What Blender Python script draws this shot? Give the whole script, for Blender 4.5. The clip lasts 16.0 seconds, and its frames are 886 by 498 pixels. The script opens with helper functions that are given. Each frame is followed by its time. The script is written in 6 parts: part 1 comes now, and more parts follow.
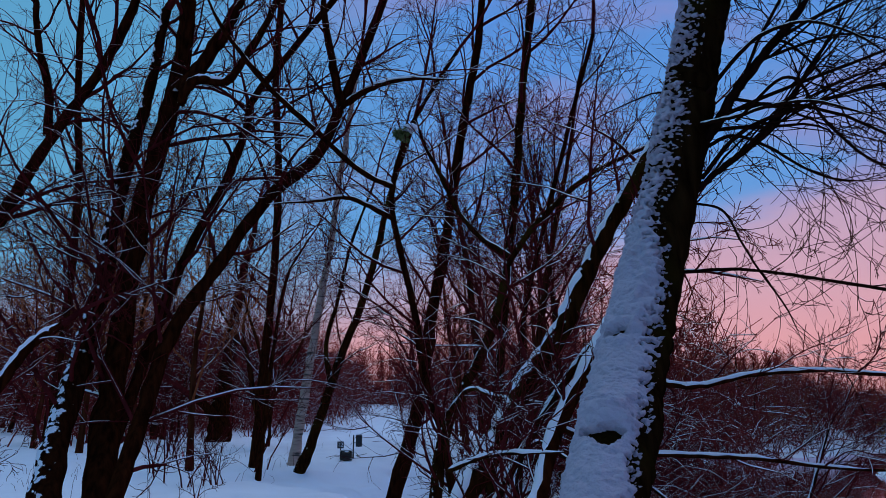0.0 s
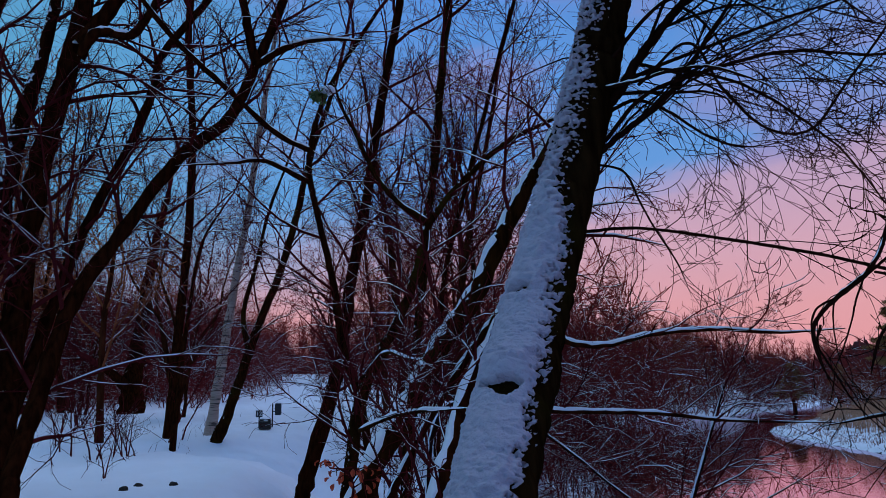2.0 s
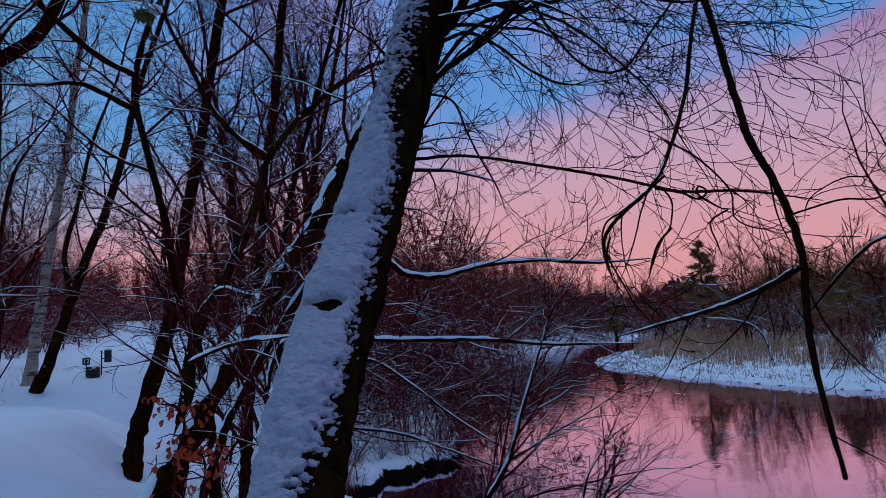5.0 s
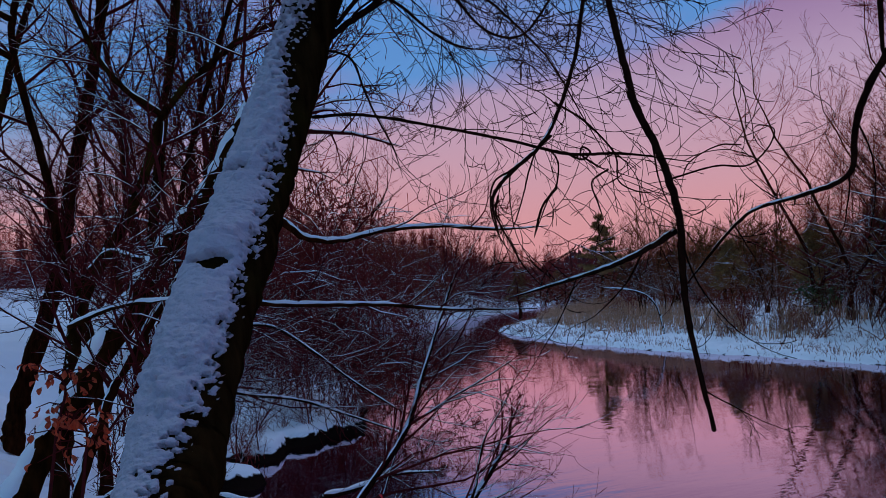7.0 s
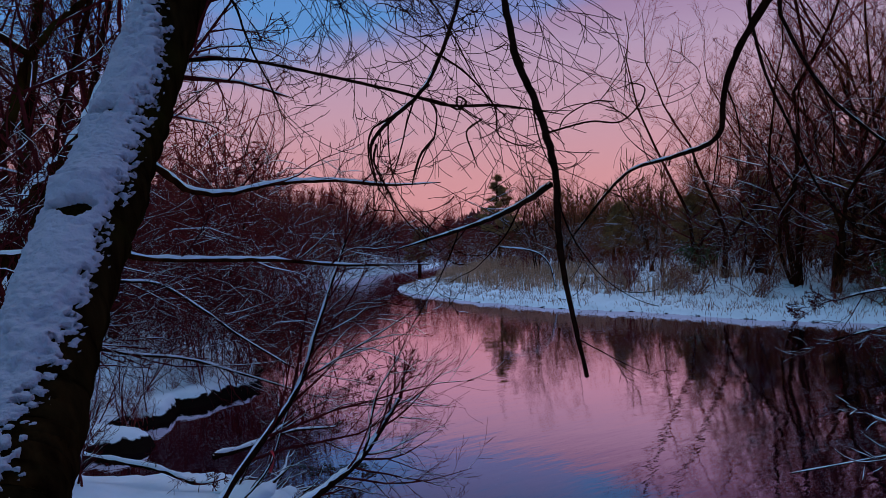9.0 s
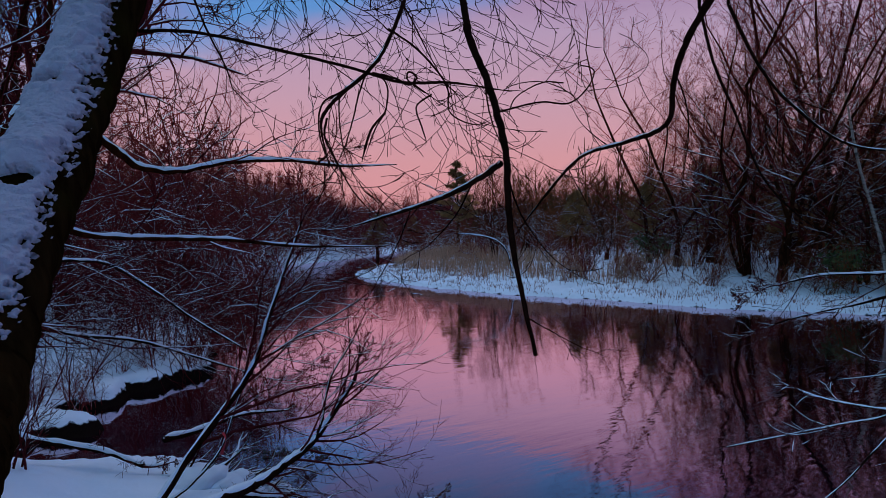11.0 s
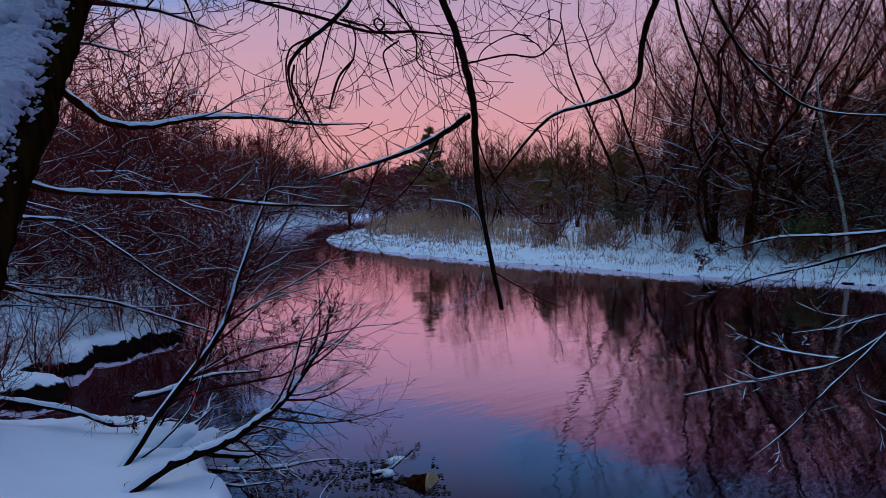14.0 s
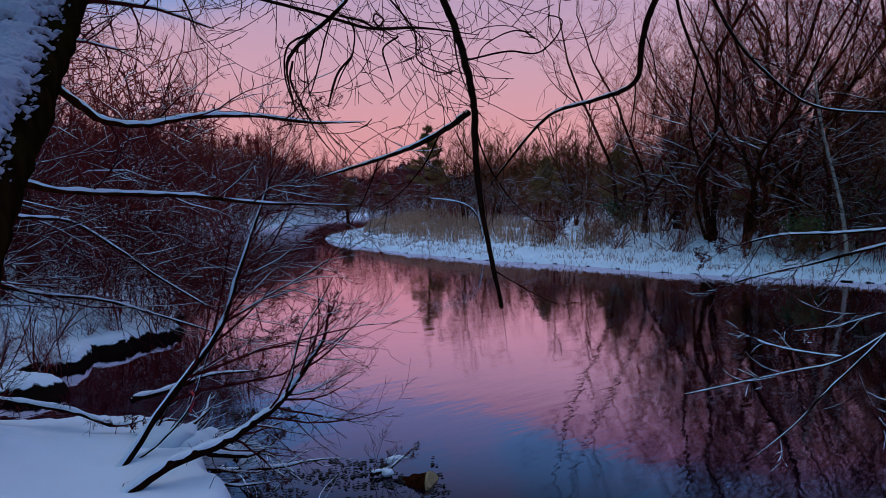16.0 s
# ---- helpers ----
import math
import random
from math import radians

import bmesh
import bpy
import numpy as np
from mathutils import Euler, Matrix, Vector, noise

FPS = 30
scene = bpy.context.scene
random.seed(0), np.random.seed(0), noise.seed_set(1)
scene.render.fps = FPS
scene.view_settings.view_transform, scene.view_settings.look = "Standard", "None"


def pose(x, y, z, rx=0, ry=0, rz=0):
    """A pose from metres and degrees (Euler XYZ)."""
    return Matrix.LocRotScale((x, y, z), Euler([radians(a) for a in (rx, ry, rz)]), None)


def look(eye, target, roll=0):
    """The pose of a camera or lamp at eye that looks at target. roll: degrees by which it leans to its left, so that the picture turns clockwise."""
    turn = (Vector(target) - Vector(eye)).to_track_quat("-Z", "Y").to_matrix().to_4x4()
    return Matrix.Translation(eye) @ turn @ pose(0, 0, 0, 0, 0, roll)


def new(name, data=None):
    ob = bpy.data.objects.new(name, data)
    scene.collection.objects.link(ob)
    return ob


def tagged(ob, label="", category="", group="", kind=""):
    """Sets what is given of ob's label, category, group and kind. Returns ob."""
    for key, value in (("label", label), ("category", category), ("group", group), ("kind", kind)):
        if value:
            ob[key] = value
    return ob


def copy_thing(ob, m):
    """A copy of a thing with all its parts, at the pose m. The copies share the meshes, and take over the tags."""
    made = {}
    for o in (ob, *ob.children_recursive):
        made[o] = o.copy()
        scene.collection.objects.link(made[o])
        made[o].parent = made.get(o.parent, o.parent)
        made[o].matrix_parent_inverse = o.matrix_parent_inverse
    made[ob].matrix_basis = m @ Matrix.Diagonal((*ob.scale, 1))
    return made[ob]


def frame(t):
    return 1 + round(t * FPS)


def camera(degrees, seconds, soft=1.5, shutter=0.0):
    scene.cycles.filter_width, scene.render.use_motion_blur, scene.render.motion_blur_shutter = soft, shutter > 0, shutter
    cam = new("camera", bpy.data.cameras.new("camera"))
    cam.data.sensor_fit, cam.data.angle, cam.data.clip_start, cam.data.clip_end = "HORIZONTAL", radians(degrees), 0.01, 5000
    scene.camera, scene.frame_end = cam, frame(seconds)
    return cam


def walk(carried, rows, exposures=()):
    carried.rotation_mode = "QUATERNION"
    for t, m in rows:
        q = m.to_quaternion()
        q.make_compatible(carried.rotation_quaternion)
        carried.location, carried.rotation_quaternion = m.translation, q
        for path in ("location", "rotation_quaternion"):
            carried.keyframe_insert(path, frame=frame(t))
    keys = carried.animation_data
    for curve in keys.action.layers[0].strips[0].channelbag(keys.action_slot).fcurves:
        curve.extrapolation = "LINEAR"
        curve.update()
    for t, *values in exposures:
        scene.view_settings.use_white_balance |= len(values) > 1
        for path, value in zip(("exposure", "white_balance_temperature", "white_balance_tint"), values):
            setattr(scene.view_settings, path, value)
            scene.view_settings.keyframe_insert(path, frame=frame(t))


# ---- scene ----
cam = camera(64.37, 16.0, soft=0.6)
PATH = [
    (0.0, pose(0.000, 0.000, 1.600, 103.20, 0.00, -0.00)),
    (0.5, pose(0.015, 0.015, 1.591, 102.47, 0.29, -1.34)),
    (1.0, pose(0.026, 0.016, 1.582, 102.14, 0.39, -2.28)),
    (1.5, pose(0.040, 0.012, 1.571, 101.78, 0.51, -3.44)),
    (2.0, pose(0.057, 0.009, 1.560, 100.66, 0.93, -6.15)),
    (2.5, pose(0.075, 0.017, 1.550, 99.86, 1.03, -8.17)),
    (3.0, pose(0.085, -0.002, 1.539, 99.14, 1.46, -10.39)),
    (3.5, pose(0.090, -0.012, 1.527, 98.18, 1.69, -12.56)),
    (6.0, pose(0.135, -0.023, 1.474, 94.19, 2.20, -22.02)),
    (6.5, pose(0.146, -0.022, 1.469, 93.46, 1.96, -23.88)),
    (7.0, pose(0.161, -0.023, 1.461, 92.95, 1.99, -25.88)),
    (7.5, pose(0.170, -0.027, 1.458, 92.21, 1.66, -27.76)),
    (8.0, pose(0.182, -0.033, 1.452, 91.12, 1.65, -30.09)),
    (8.5, pose(0.194, -0.038, 1.444, 90.09, 1.60, -32.08)),
    (9.0, pose(0.205, -0.049, 1.436, 89.38, 1.67, -33.99)),
    (9.5, pose(0.209, -0.053, 1.435, 89.22, 1.30, -35.23)),
    (10.0, pose(0.220, -0.055, 1.431, 89.00, 1.08, -36.12)),
    (12.5, pose(0.195, -0.108, 1.376, 86.74, 0.52, -38.57)),
    (13.0, pose(0.203, -0.108, 1.371, 86.25, 0.38, -38.96)),
    (13.5, pose(0.212, -0.097, 1.368, 85.54, 0.13, -39.16)),
    (14.0, pose(0.202, -0.110, 1.368, 85.48, 0.22, -39.58)),
    (14.5, pose(0.201, -0.113, 1.368, 85.41, 0.08, -39.38)),
    (15.0, pose(0.205, -0.102, 1.367, 85.48, 0.16, -39.56)),
    (15.5, pose(0.207, -0.099, 1.368, 85.37, 0.28, -39.63)),
    (16.0, pose(0.209, -0.096, 1.365, 85.39, 0.33, -39.69)),
]
walk(cam, PATH, [(0.0, -0.02, 7700, 28), (3.5, -0.05, 7700, 28), (6.5, -0.2, 7700, 28), (10.2, -0.24, 7700, 28), (12.5, -0.12, 7700, 28), (16.0, -0.1, 7700, 28)])

# ---- light and sky ----
world = bpy.data.worlds.new("dusk_sky")
scene.world = world
world.use_nodes = True


def sky_nodes():
    nt = world.node_tree
    nt.nodes.clear()
    add, link = nt.nodes.new, nt.links.new

    def math_node(op, a, b=None, c=None):
        n = add("ShaderNodeMath")
        n.operation = op
        for i, v in enumerate((a, b, c)):
            if v is None:
                continue
            if isinstance(v, (int, float)):
                n.inputs[i].default_value = v
            else:
                link(v, n.inputs[i])
        return n.outputs[0]

    def ramp(fac, stops):
        n = add("ShaderNodeValToRGB")
        link(fac, n.inputs[0])
        el = n.color_ramp.elements
        while len(el) < len(stops):
            el.new(0.5)
        for e, (p, c) in zip(el, stops):
            e.position, e.color = p, (*c, 1)
        return n.outputs[0]

    coord = add("ShaderNodeTexCoord").outputs["Generated"]
    sep = add("ShaderNodeSeparateXYZ")
    link(coord, sep.inputs[0])
    x, y, z = sep.outputs
    up = math_node("MAXIMUM", z, 0.0)
    # share of the way towards the afterglow over the river
    east = math_node("ADD", math_node("MULTIPLY", x, math.sin(radians(62))), math_node("MULTIPLY", y, math.cos(radians(62))))
    clouds = add("ShaderNodeTexNoise")
    clouds.inputs["Scale"].default_value, clouds.inputs["Detail"].default_value = 5.0, 5.0
    stretch = add("ShaderNodeMapping")
    stretch.inputs["Scale"].default_value = (1, 1, 3.5)
    link(coord, stretch.inputs[0])
    link(stretch.outputs[0], clouds.inputs["Vector"])
    rag = math_node("MULTIPLY", math_node("SUBTRACT", clouds.outputs["Fac"], 0.5), SKY_RAG)
    # the cloud bank's upper edge, as the sine of its height over the horizon
    n = add("ShaderNodeMapRange")
    link(east, n.inputs["Value"])
    n.inputs["From Min"].default_value, n.inputs["From Max"].default_value = 0.15, 1.0
    n.inputs["To Min"].default_value, n.inputs["To Max"].default_value = 0.10, 0.318
    # it climbs higher the nearer to the afterglow
    climb = math_node("MULTIPLY", math_node("MAXIMUM", math_node("SUBTRACT", east, 0.90), 0.0), 1.6)
    edge = math_node("ADD", math_node("ADD", n.outputs[0], climb), rag)
    w = add("ShaderNodeMapRange")
    link(east, w.inputs["Value"])
    w.inputs["From Min"].default_value, w.inputs["From Max"].default_value = 0.2, 0.8
    w.inputs["To Min"].default_value, w.inputs["To Max"].default_value = 0.16, 0.035
    gap = math_node("DIVIDE", math_node("SUBTRACT", edge, up), w.outputs[0])
    n = add("ShaderNodeMapRange")
    n.interpolation_type = "SMOOTHSTEP"
    link(gap, n.inputs["Value"])
    n.inputs["From Min"].default_value, n.inputs["From Max"].default_value = -0.7, 0.7
    bank = n.outputs[0]
    def span(v, lo, hi, top=1.0):
        m = add("ShaderNodeMapRange")
        m.interpolation_type = "SMOOTHSTEP"
        link(v, m.inputs["Value"])
        m.inputs["From Min"].default_value, m.inputs["From Max"].default_value, m.inputs["To Max"].default_value = lo, hi, top
        return m.outputs[0]

    def mixed(fac, a, colour):
        m = add("ShaderNodeMix")
        m.data_type = "RGBA"
        link(fac, m.inputs[0])
        link(a, m.inputs[6])
        m.inputs[7].default_value = (*colour, 1)
        return m.outputs[2]

    # paler green-blue towards the west, thin lilac cloud towards the afterglow
    blue = mixed(span(math_node("MULTIPLY", x, -1.0), -0.1, 0.5, 0.8), ramp(up, SKY_BLUE), SKY_WEST)
    wisps = add("ShaderNodeTexNoise")
    wisps.inputs["Scale"].default_value, wisps.inputs["Detail"].default_value = 4.2, 6.0
    slant = add("ShaderNodeMapping")
    slant.inputs["Scale"].default_value, slant.inputs["Rotation"].default_value = (1, 1, 2.6), (0.25, 0.3, 0)
    link(coord, slant.inputs[0])
    link(slant.outputs[0], wisps.inputs["Vector"])
    veil = math_node("MULTIPLY", span(wisps.outputs["Fac"], 0.46, 0.68, 0.50), span(east, 0.0, 0.5))
    blue = mixed(veil, blue, SKY_LILAC)
    pink = ramp(up, SKY_PINK)
    mix = add("ShaderNodeMix")
    mix.data_type = "RGBA"
    link(bank, mix.inputs[0])
    link(blue, mix.inputs[6])
    link(pink, mix.inputs[7])
    back = add("ShaderNodeBackground")
    back.inputs["Strength"].default_value = SKY_POWER
    link(mix.outputs[2], back.inputs[0])
    out = add("ShaderNodeOutputWorld")
    link(back.outputs[0], out.inputs[0])


SKY_RAG = 0.07
SKY_WEST, SKY_LILAC = (0.055, 0.37, 0.62), (0.29, 0.27, 0.57)
SKY_POWER = 1.03
SKY_BLUE = [(0.0, (0.40, 0.48, 0.57)), (0.10, (0.25, 0.43, 0.68)), (0.25, (0.085, 0.34, 0.78)), (0.55, (0.055, 0.27, 0.74)), (1.0, (0.065, 0.32, 0.82))]
SKY_PINK = [(0.0, (0.70, 0.335, 0.375)), (0.09, (0.655, 0.365, 0.435)), (0.17, (0.555, 0.385, 0.525)), (0.26, (0.435, 0.37, 0.585)), (0.35, (0.28, 0.20, 0.44)), (0.41, (0.08, 0.04, 0.17)), (1.0, (0.10, 0.13, 0.42))]
sky_nodes()
sun = new("sun", bpy.data.lights.new("sun", "SUN"))
sun.data.energy, sun.data.angle, sun.data.color = 0.66, radians(50), (0.78, 0.91, 1.0)
sun.matrix_world = look((10, 14, 60), (0, 4, 0))


# ---- materials ----
def material(name, rough=0.8, metal=0.0):
    m = bpy.data.materials.new(name)
    m.use_nodes = True
    b = m.node_tree.nodes["Principled BSDF"]
    b.inputs["Roughness"].default_value, b.inputs["Metallic"].default_value = rough, metal
    return m, m.node_tree, b


def noise_fac(nt, scale, detail=4.0, squeeze=(1, 1, 1)):
    co = nt.nodes.new("ShaderNodeTexCoord")
    mp = nt.nodes.new("ShaderNodeMapping")
    mp.inputs["Scale"].default_value = squeeze
    nz = nt.nodes.new("ShaderNodeTexNoise")
    nz.inputs["Scale"].default_value, nz.inputs["Detail"].default_value = scale, detail
    nt.links.new(co.outputs["Object"], mp.inputs[0])
    nt.links.new(mp.outputs[0], nz.inputs["Vector"])
    return nz.outputs["Fac"]


def tint(nt, fac, stops):
    n = nt.nodes.new("ShaderNodeValToRGB")
    nt.links.new(fac, n.inputs[0])
    el = n.color_ramp.elements
    while len(el) < len(stops):
        el.new(0.5)
    for e, (p, c) in zip(el, stops):
        e.position, e.color = p, (*c, 1)
    return n.outputs[0]


def bump(nt, b, fac, strength, depth):
    n = nt.nodes.new("ShaderNodeBump")
    n.inputs["Strength"].default_value, n.inputs["Distance"].default_value = strength, depth
    nt.links.new(fac, n.inputs["Height"])
    nt.links.new(n.outputs[0], b.inputs["Normal"])
    return n


def blend(nt, fac, a, c):
    n = nt.nodes.new("ShaderNodeMix")
    n.data_type = "RGBA"
    nt.links.new(fac, n.inputs[0])
    for i, v in ((6, a), (7, c)):
        if isinstance(v, tuple):
            n.inputs[i].default_value = (*v, 1)
        else:
            nt.links.new(v, n.inputs[i])
    return n.outputs[2]


def windward(nt, cut, scale):
    """Where blown snow sticks: uneven patches on the sides that face the wind."""
    geo = nt.nodes.new("ShaderNodeNewGeometry")
    dot = nt.nodes.new("ShaderNodeVectorMath")
    dot.operation = "DOT_PRODUCT"
    nt.links.new(geo.outputs["Normal"], dot.inputs[0])
    dot.inputs[1].default_value = (-0.80, -0.30, 0.52)
    mul = nt.nodes.new("ShaderNodeMath")
    mul.operation = "MULTIPLY_ADD"
    mul.inputs[1].default_value = 0.20
    nt.links.new(dot.outputs["Value"], mul.inputs[0])
    nt.links.new(noise_fac(nt, scale, 5), mul.inputs[2])
    return tint(nt, mul.outputs[0], [(cut, (0, 0, 0)), (cut + 0.04, (1, 1, 1))])


def bark(name, dark, light, grain=26, moss=None, rough=0.9, patches=None):
    m, nt, b = material(name, rough)
    fine = noise_fac(nt, grain, 6, (1, 1, 0.22))
    col = tint(nt, fine, [(0.32, dark), (0.7, light)])
    if moss:
        col = blend(nt, tint(nt, noise_fac(nt, 2.2, 5), [(0.52, (0, 0, 0)), (0.66, (1, 1, 1))]), col, moss)
    if patches:
        col = blend(nt, windward(nt, *patches), col, (0.78, 0.82, 0.88))
    nt.links.new(col, b.inputs["Base Color"])
    b.inputs["Specular IOR Level"].default_value = 0.0
    bump(nt, b, fine, 0.7, 0.012)
    return m


def snow_material(name, grain=9.0, depth=0.03, strength=0.5, colour=(0.80, 0.84, 0.90)):
    m, nt, b = material(name, 0.75)
    big = noise_fac(nt, grain, 6)
    col = tint(nt, noise_fac(nt, 1.1, 3), [(0.3, tuple(c * 0.93 for c in colour)), (0.7, colour)])
    nt.links.new(col, b.inputs["Base Color"])
    b.inputs["Specular IOR Level"].default_value = 0.25
    bump(nt, b, big, strength, depth)
    return m


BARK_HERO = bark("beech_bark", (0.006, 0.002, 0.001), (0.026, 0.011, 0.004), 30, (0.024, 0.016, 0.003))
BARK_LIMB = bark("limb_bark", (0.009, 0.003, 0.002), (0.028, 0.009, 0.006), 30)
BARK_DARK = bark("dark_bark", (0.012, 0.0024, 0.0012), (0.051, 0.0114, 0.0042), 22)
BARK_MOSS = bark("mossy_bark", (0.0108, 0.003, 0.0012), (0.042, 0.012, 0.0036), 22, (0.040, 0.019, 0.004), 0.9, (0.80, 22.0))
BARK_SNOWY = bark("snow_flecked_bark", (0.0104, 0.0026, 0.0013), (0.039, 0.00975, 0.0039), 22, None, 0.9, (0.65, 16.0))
BARK_WOODS = bark("woodland_bark", (0.0208, 0.00481, 0.0024), (0.076, 0.0184, 0.008), 9)
BARK_RED = bark("red_brown_bark", (0.03, 0.0066, 0.003), (0.096, 0.0216, 0.0102), 9)
TWIG = bark("twig_bark", (0.0501, 0.00605, 0.00691), (0.138, 0.0164, 0.0173), 8)
TWIG_RED = bark("red_twig_bark", (0.146, 0.0164, 0.0164), (0.328, 0.0419, 0.0364), 5)
TWIG_BROWN = bark("brown_twig_bark", (0.164, 0.0372, 0.0153), (0.394, 0.0929, 0.0394), 5)
TWIG_OLIVE = bark("olive_twig_bark", (0.0504, 0.0218, 0.0084), (0.134, 0.0588, 0.0202), 5)


def bank_snow():
    """Lying snow that leaves the steep cut of the bank bare."""
    m = snow_material("lying_snow", 2.6, 0.05, 0.5)
    nt = m.node_tree
    b = nt.nodes["Principled BSDF"]
    snow_colour = b.inputs["Base Color"].links[0].from_socket
    sep = nt.nodes.new("ShaderNodeSeparateXYZ")
    geo = nt.nodes.new("ShaderNodeNewGeometry")
    nt.links.new(geo.outputs["Position"], sep.inputs[0])
    rag = nt.nodes.new("ShaderNodeMath")
    rag.operation = "MULTIPLY_ADD"
    rag.inputs[1].default_value = -0.4
    nt.links.new(noise_fac(nt, 3.1, 5), rag.inputs[0])
    low = nt.nodes.new("ShaderNodeMapRange")
    low.inputs["From Min"].default_value, low.inputs["From Max"].default_value, low.inputs["To Max"].default_value = 10.0, 16.0, 0.20
    nt.links.new(sep.outputs[0], low.inputs["Value"])
    lift = nt.nodes.new("ShaderNodeMath")
    nt.links.new(sep.outputs[2], lift.inputs[0])
    nt.links.new(low.outputs[0], lift.inputs[1])
    nt.links.new(lift.outputs[0], rag.inputs[2])
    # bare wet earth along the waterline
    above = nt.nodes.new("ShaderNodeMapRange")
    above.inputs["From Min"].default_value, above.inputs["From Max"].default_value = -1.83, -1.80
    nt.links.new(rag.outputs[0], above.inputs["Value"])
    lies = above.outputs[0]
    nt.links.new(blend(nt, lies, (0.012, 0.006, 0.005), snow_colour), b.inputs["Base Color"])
    shine = nt.nodes.new("ShaderNodeMath")
    shine.operation = "MULTIPLY"
    shine.inputs[1].default_value = 0.25
    nt.links.new(lies, shine.inputs[0])
    nt.links.new(shine.outputs[0], b.inputs["Specular IOR Level"])
    return m


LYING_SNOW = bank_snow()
# the trunk crust's colour is darkened to hold the shade of its upright face
SNOW_TRUNK = snow_material("shaded_crust_snow", 60.0, 0.012, 1.0, (0.42, 0.38, 0.46))
SNOW_BRANCH = snow_material("branch_snow", 30.0, 0.01, 0.4)


def birch_material():
    m, nt, b = material("birch_bark", 0.7)
    bands = noise_fac(nt, 5.0, 4, (0.5, 0.5, 4.0))
    col = tint(nt, bands, [(0.36, (0.05, 0.035, 0.03)), (0.44, (0.40, 0.24, 0.19)), (0.8, (0.58, 0.38, 0.31))])
    nt.links.new(col, b.inputs["Base Color"])
    bump(nt, b, bands, 0.3, 0.01)
    return m


BIRCH = birch_material()


def water_material():
    m, nt, b = material("river_water", WATER_ROUGH)
    b.inputs["Base Color"].default_value = (0.007, 0.003, 0.008, 1)
    b.inputs["IOR"].default_value = 1.33
    b.inputs["Specular IOR Level"].default_value = 0.5
    ripple = noise_fac(nt, 1.5, 3, (0.45, 1.6, 1))
    fine = noise_fac(nt, 7, 2, (0.4, 1.4, 1))
    add = nt.nodes.new("ShaderNodeMath")
    add.operation = "MULTIPLY_ADD"
    add.inputs[1].default_value = 0.25
    nt.links.new(fine, add.inputs[0])
    nt.links.new(ripple, add.inputs[2])
    bm_node = bump(nt, b, add.outputs[0], WATER_WAVE, 0.05)
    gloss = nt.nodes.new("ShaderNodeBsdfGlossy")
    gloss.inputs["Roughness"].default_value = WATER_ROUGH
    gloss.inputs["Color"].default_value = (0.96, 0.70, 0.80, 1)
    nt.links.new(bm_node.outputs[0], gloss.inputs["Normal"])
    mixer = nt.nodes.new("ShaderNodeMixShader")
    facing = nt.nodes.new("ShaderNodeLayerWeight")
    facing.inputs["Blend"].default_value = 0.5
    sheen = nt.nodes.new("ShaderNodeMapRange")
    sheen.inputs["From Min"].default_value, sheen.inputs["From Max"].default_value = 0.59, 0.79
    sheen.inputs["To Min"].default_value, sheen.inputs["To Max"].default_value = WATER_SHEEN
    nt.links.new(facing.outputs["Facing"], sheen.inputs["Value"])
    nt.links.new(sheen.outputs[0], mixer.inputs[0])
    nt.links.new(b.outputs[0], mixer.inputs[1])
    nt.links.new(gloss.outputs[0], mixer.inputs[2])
    nt.links.new(mixer.outputs[0], nt.nodes["Material Output"].inputs[0])
    return m


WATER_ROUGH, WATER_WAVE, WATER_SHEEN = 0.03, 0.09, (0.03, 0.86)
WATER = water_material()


def plain(name, colour, rough=0.7, metal=0.0, spread=0.25, scale=20):
    m, nt, b = material(name, rough, metal)
    col = tint(nt, noise_fac(nt, scale, 4), [(0.3, tuple(c * (1 - spread) for c in colour)), (0.7, tuple(min(1, c * (1 + spread)) for c in colour))])
    nt.links.new(col, b.inputs["Base Color"])
    return m


REED = plain("dry_reed", (0.62, 0.27, 0.16), 0.9, 0, 0.4, 0.8)
LEAF = plain("withered_beech_leaf", (0.55, 0.045, 0.007), 0.7, 0, 0.4, 9)
NEEDLE = plain("pine_needles", (0.32, 0.135, 0.038), 0.8, 0, 0.5, 2)
EVERGREEN = plain("evergreen_foliage", (0.06, 0.085, 0.018), 0.7, 0, 0.5, 2)
SIGN_DARK = plain("dark_sign_plate", (0.015, 0.02, 0.025), 0.5)
SIGN_WHITE = plain("white_lettering", (0.75, 0.76, 0.78), 0.6, 0, 0.05)
POST = plain("dark_post_wood", (0.03, 0.025, 0.022), 0.8)
TAPE = plain("red_tape", (0.7, 0.03, 0.05), 0.5)
FAR_WOOD = plain("distant_woods", (0.10, 0.016, 0.016), 0.95, 0, 0.5, 0.35)
CUTWOOD = plain("cut_log_wood", (0.34, 0.20, 0.09), 0.8, 0, 0.3, 14)
EARTH = plain("dark_bank_earth", (0.02, 0.014, 0.012), 0.95, 0, 0.4, 6)


